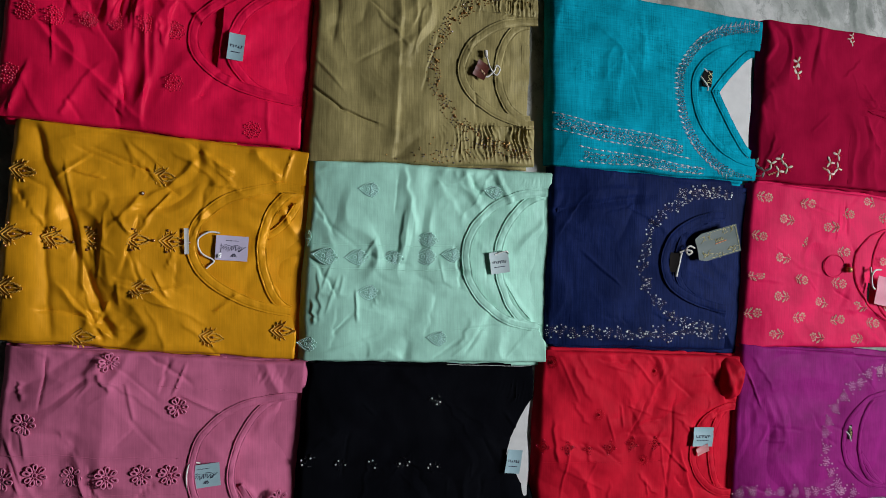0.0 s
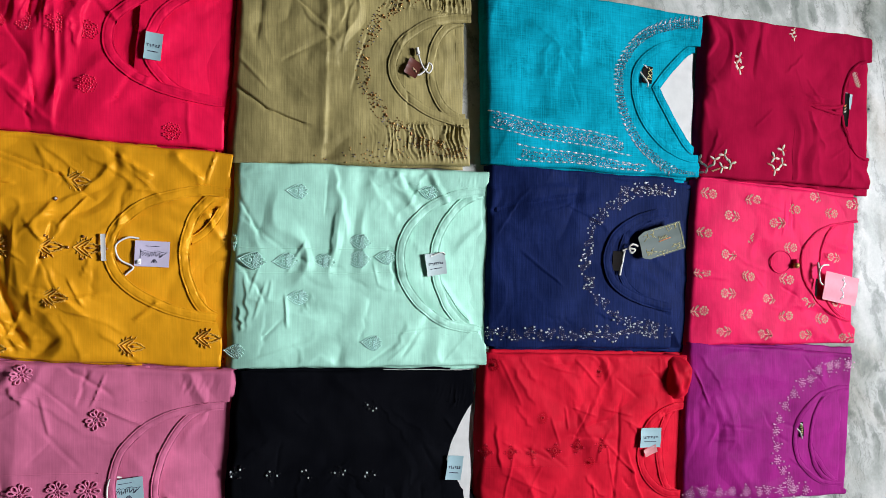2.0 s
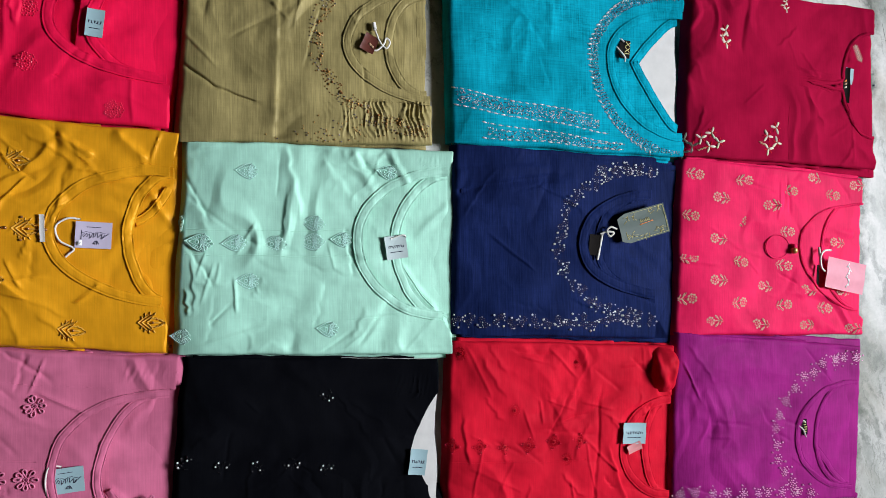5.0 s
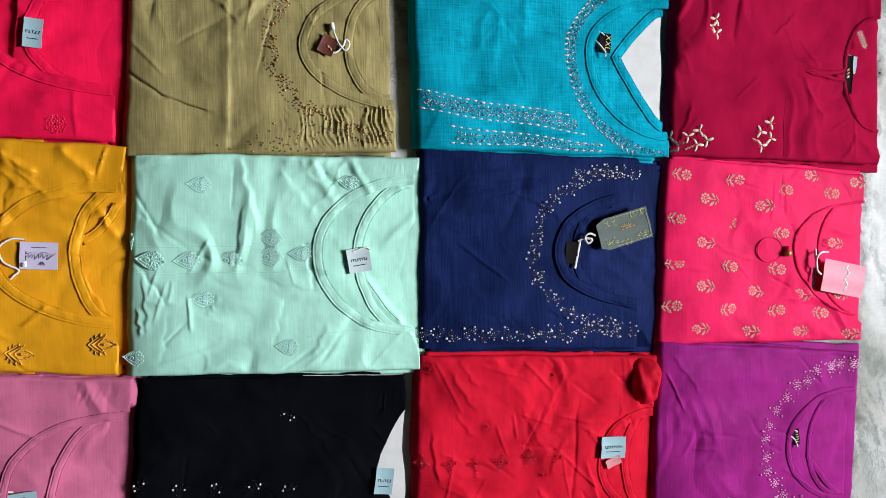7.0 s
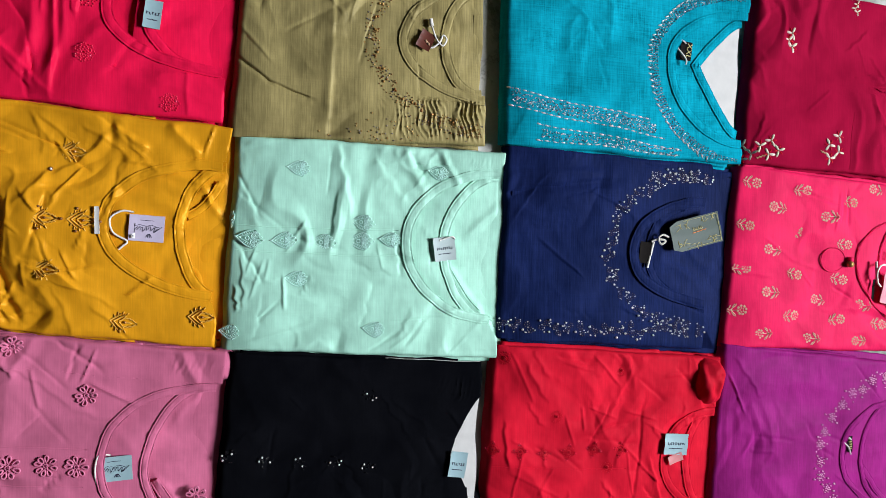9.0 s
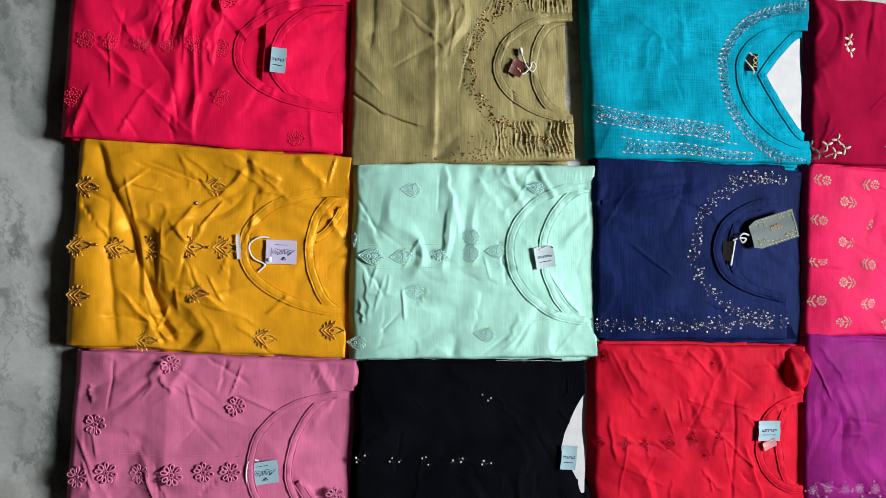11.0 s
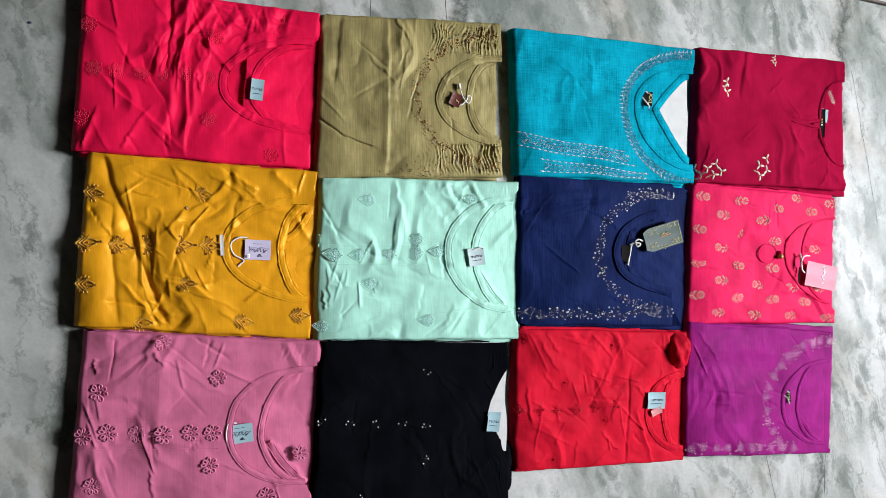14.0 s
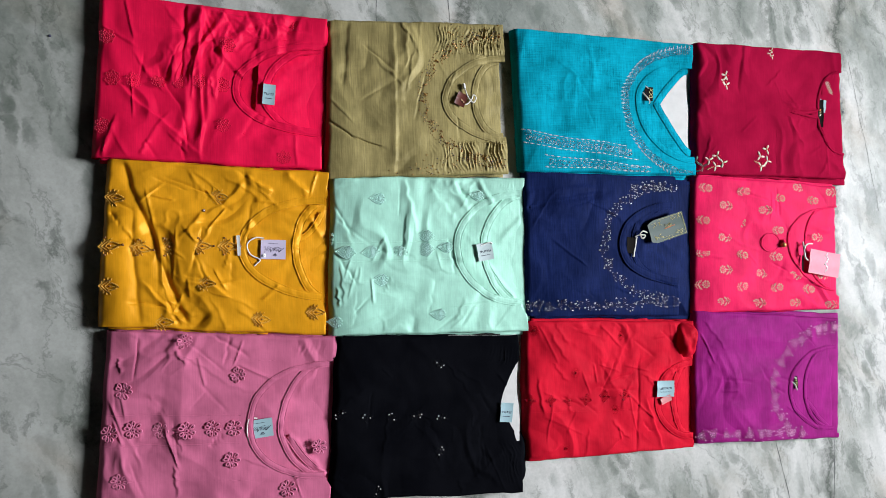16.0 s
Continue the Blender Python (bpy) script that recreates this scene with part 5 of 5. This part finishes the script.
lb = card("label", B_TEA, teal, 0.729, 0.40, 0.020, 0.030, -4, 0.0035, LABEL_BLACK, "black woven size label with gold letters", 0.0008)
text_on(lb, "XXL", 0.013, 0.004, 0.0, -94, INK_GOLD, 0.0022)
string(B_TEA, teal, [(0.67, 0.37, 0.003), (0.70, 0.35, 0.006), (0.722, 0.365, 0.005)], 0.0013)
string(B_TEA, teal, [(0.672, 0.372, 0.003), (0.70, 0.42, 0.007), (0.722, 0.455, 0.007), (0.722, 0.48, 0.006)], 0.0015)
lb = card("label", B_PUR, purple, 0.683, 0.535, 0.011, 0.028, 4, 0.0035, LABEL_BLACK, "small black woven label with gold weave", 0.0006)
marks(lb, 0.011, [(0.001, 0.008 - 0.004 * i, 0.006, 0.0018, 0, INK_GOLD) for i in range(5)])
string(B_PUR, purple, [(0.655, 0.50, 0.003), (0.675, 0.50, 0.006), (0.688, 0.51, 0.004)], 0.0013)
string(B_PUR, purple, [(0.648, 0.53, 0.003), (0.672, 0.555, 0.006), (0.69, 0.60, 0.005)], 0.0015)
lb = card("label", B_OLI, olive, 0.735, 0.505, 0.022, 0.026, -25, 0.0035, LABEL_BROWN, "small brown woven label", 0.002)
marks(lb, 0.022, [(0.004, -0.002, 0.010, 0.003, -20, T_TAN)])
string(B_OLI, olive, [(0.75, 0.42, 0.005), (0.757, 0.45, 0.006), (0.775, 0.50, 0.006), (0.80, 0.53, 0.007), (0.815, 0.50, 0.008), (0.80, 0.48, 0.007), (0.79, 0.51, 0.006), (0.76, 0.54, 0.005), (0.735, 0.53, 0.004)], 0.0014)
string(B_OLI, olive, [(0.748, 0.405, 0.005), (0.753, 0.44, 0.006)], 0.0032, name="toggle")
lb = card("label", K_MAR, maroon, 0.838, 0.49, 0.017, 0.066, -4, -0.001, LABEL_BLACK, "black woven label folded at the neck", 0.003)
marks(lb, 0.017, [(0.001, -0.004 + 0.006 * i, 0.008, 0.003, 30, (T_WHITE, T_TAN, INK_ORANGE)[i]) for i in range(3)])
card("paper_tag", K_MAR, maroon, 0.862, 0.43, 0.020, 0.030, -10, -0.004, LABEL_BLUE, "small pale paper tag", 0.0008)

# swing tags
tg = card("swing_tag", B_NAV, navy, 0.825, 0.375, 0.092, 0.050, 15, 0.008, TAG_GREEN, "dark green card swing tag with gold leaf border", 0.0012, 0.014, 0.0008)
rim = [(0.012, s * 0.0225, 0.062, 0.0006, 0, INK_GOLD) for s in (1, -1)] + [(0.043, 0, 0.0008, 0.044, 0, INK_GOLD)]
rnd = random.Random(5)
for cx, cy, n in ((0.030, -0.016, 9), (0.026, 0.018, 8), (-0.022, 0.014, 8), (-0.026, -0.013, 9), (0.0, -0.021, 4)):
    rim += [(cx + rnd.uniform(-0.010, 0.010), cy + rnd.uniform(-0.004, 0.004), 0.008, 0.0007, rnd.uniform(0, 180), INK_GOLD) for _ in range(n)]
marks(tg, 0.092, rim + [(0.006, 0.001, 0.026, 0.0012, 3, INK_ORANGE)] + [(-0.004 + 0.0033 * i, 0.006, (0.007, 0.0042, 0.0042, 0.0046, 0.007, 0.0042)[i], 0.0009, 90 + 6 * (i % 3), INK_GOLD) for i in range(6)] + [(-0.003 + 0.0033 * i, 0.0042, 0.0026, 0.0008, 20 * (i % 2), INK_GOLD) for i in range(5)], z=0.0014)
string(B_NAV, navy, [(0.70, 0.41, 0.010), (0.672, 0.40, 0.011), (0.655, 0.42, 0.010), (0.668, 0.45, 0.010), (0.685, 0.43, 0.011), (0.655, 0.425, 0.008), (0.63, 0.44, 0.006)], 0.0017)
string(B_NAV, navy, [(0.638, 0.44, 0.006), (0.630, 0.50, 0.005), (0.618, 0.58, 0.005)], 0.0026, name="toggle")
card("label", B_NAV, navy, 0.600, 0.505, 0.020, 0.034, -6, 0.003, LABEL_BLACK, "black woven label at the back neck", 0.001)
tg = card("swing_tag", B_PRI, printed, 0.893, 0.625, 0.088, 0.056, -11, 0.0085, TAG_PINK, "rose pink card swing tag", 0.0010, 0, 0.0008)
marks(tg, 0.088, [(0.006 + 0.003 * math.sin(i * 1.7), -0.017 + 0.0062 * i, 0.009 + 0.003 * (i % 2), 0.0016, 60 + 35 * (i % 3), INK_WHITE) for i in range(7)], z=0.0014)
string(B_PRI, printed, [(0.765, 0.605, 0.010), (0.74, 0.58, 0.012), (0.735, 0.52, 0.012), (0.76, 0.48, 0.011), (0.80, 0.475, 0.010)], 0.0018)
string(B_PRI, printed, [(0.735, 0.46, 0.008), (0.738, 0.52, 0.009), (0.745, 0.57, 0.009)], 0.0022)
card("label", B_PRI, printed, 0.742, 0.645, 0.005, 0.05, -6, 0.004, LABEL_BLACK, "black folded label edge", 0.0005)

# turned-in sleeves on the shoulders
roll("sleeve_roll", K_RED, red, 0.87, 1.03, -0.005, 0.30, 0.060, C_RED, 3, soft=0.5)
roll("sleeve_roll", K_PIN, pink, 0.93, 1.025, -0.012, 0.16, 0.0325, C_PINK, 5)
roll("sleeve_roll", K_CRI, crimson, 0.93, 1.025, -0.012, 0.18, 0.0325, C_CRIMSON, 7)
roll("sleeve_roll", K_BLA, black, 0.90, 1.045, 0.60, 0.97, 0.036, C_BLACK, 9)
roll("sleeve_roll", K_BLA, black, 0.87, 1.0, 0.03, 0.2, 0.037, C_BLACK, 11)

# a white board with a brown edge, lying farther off on the floor
board = new("white_board")
board.location = (1.30, 0.6, 0)
board.rotation_euler = (0, 0, radians(-4))
tagged(board, "white board with a thin brown edge lying on the floor", "board")
box("top", 0, 0.9, 0.006, 0.6, 0.0, 0.012, WHITE_CARD, board, bevel=0.002)
box("edging", 0, 0.9, 0.0, 0.0055, 0.0, 0.011, BROWN_EDGE, board, "brown edging strip", bevel=0.001)

# placket seams
for K, root, mat, lines in ((K_MIN, mint, C_MINT, ((0.0, 0.535, 0.6, 0.53), (0.0, 0.415, 0.6, 0.41))), (K_PIN, pink, C_PINK, ((0.0, 0.49, 0.58, 0.475), (0.0, 0.665, 0.58, 0.64))), 
                            (K_RED, red, C_RED, ((0.0, 0.665, 0.6, 0.67),)),
                            (K_MAR, maroon, C_MAROON, ((0.52, 0.98, 0.53, 0.65), (0.5, 0.45, 0.6, 0.42)))):
    for a, b, c, d in lines:
        seam(K, root, (a, b), (c, d), mat)


# crumbs of dirt on the bare marble
def crumb(x, y, size, seed):
    rnd = random.Random(seed)
    bm = bmesh.new()
    bmesh.ops.create_icosphere(bm, subdivisions=2, radius=size)
    for v in bm.verts:
        v.co *= rnd.uniform(0.75, 1.2)
        v.co.z = max(v.co.z * 0.6 + size * 0.5, 0.0)
    me = bpy.data.meshes.new("crumb")
    bm.to_mesh(me)
    bm.free()
    me.materials.append(INK)
    ob = new("crumb", me)
    ob.location = (x, y, 0.0)
    tagged(ob, "small dark crumb of dirt lying on the marble floor", "crumb", "crumbs on the floor")


crumb(1.361, 0.294, 0.0022, 1)
crumb(-0.367, 0.378, 0.0024, 2)
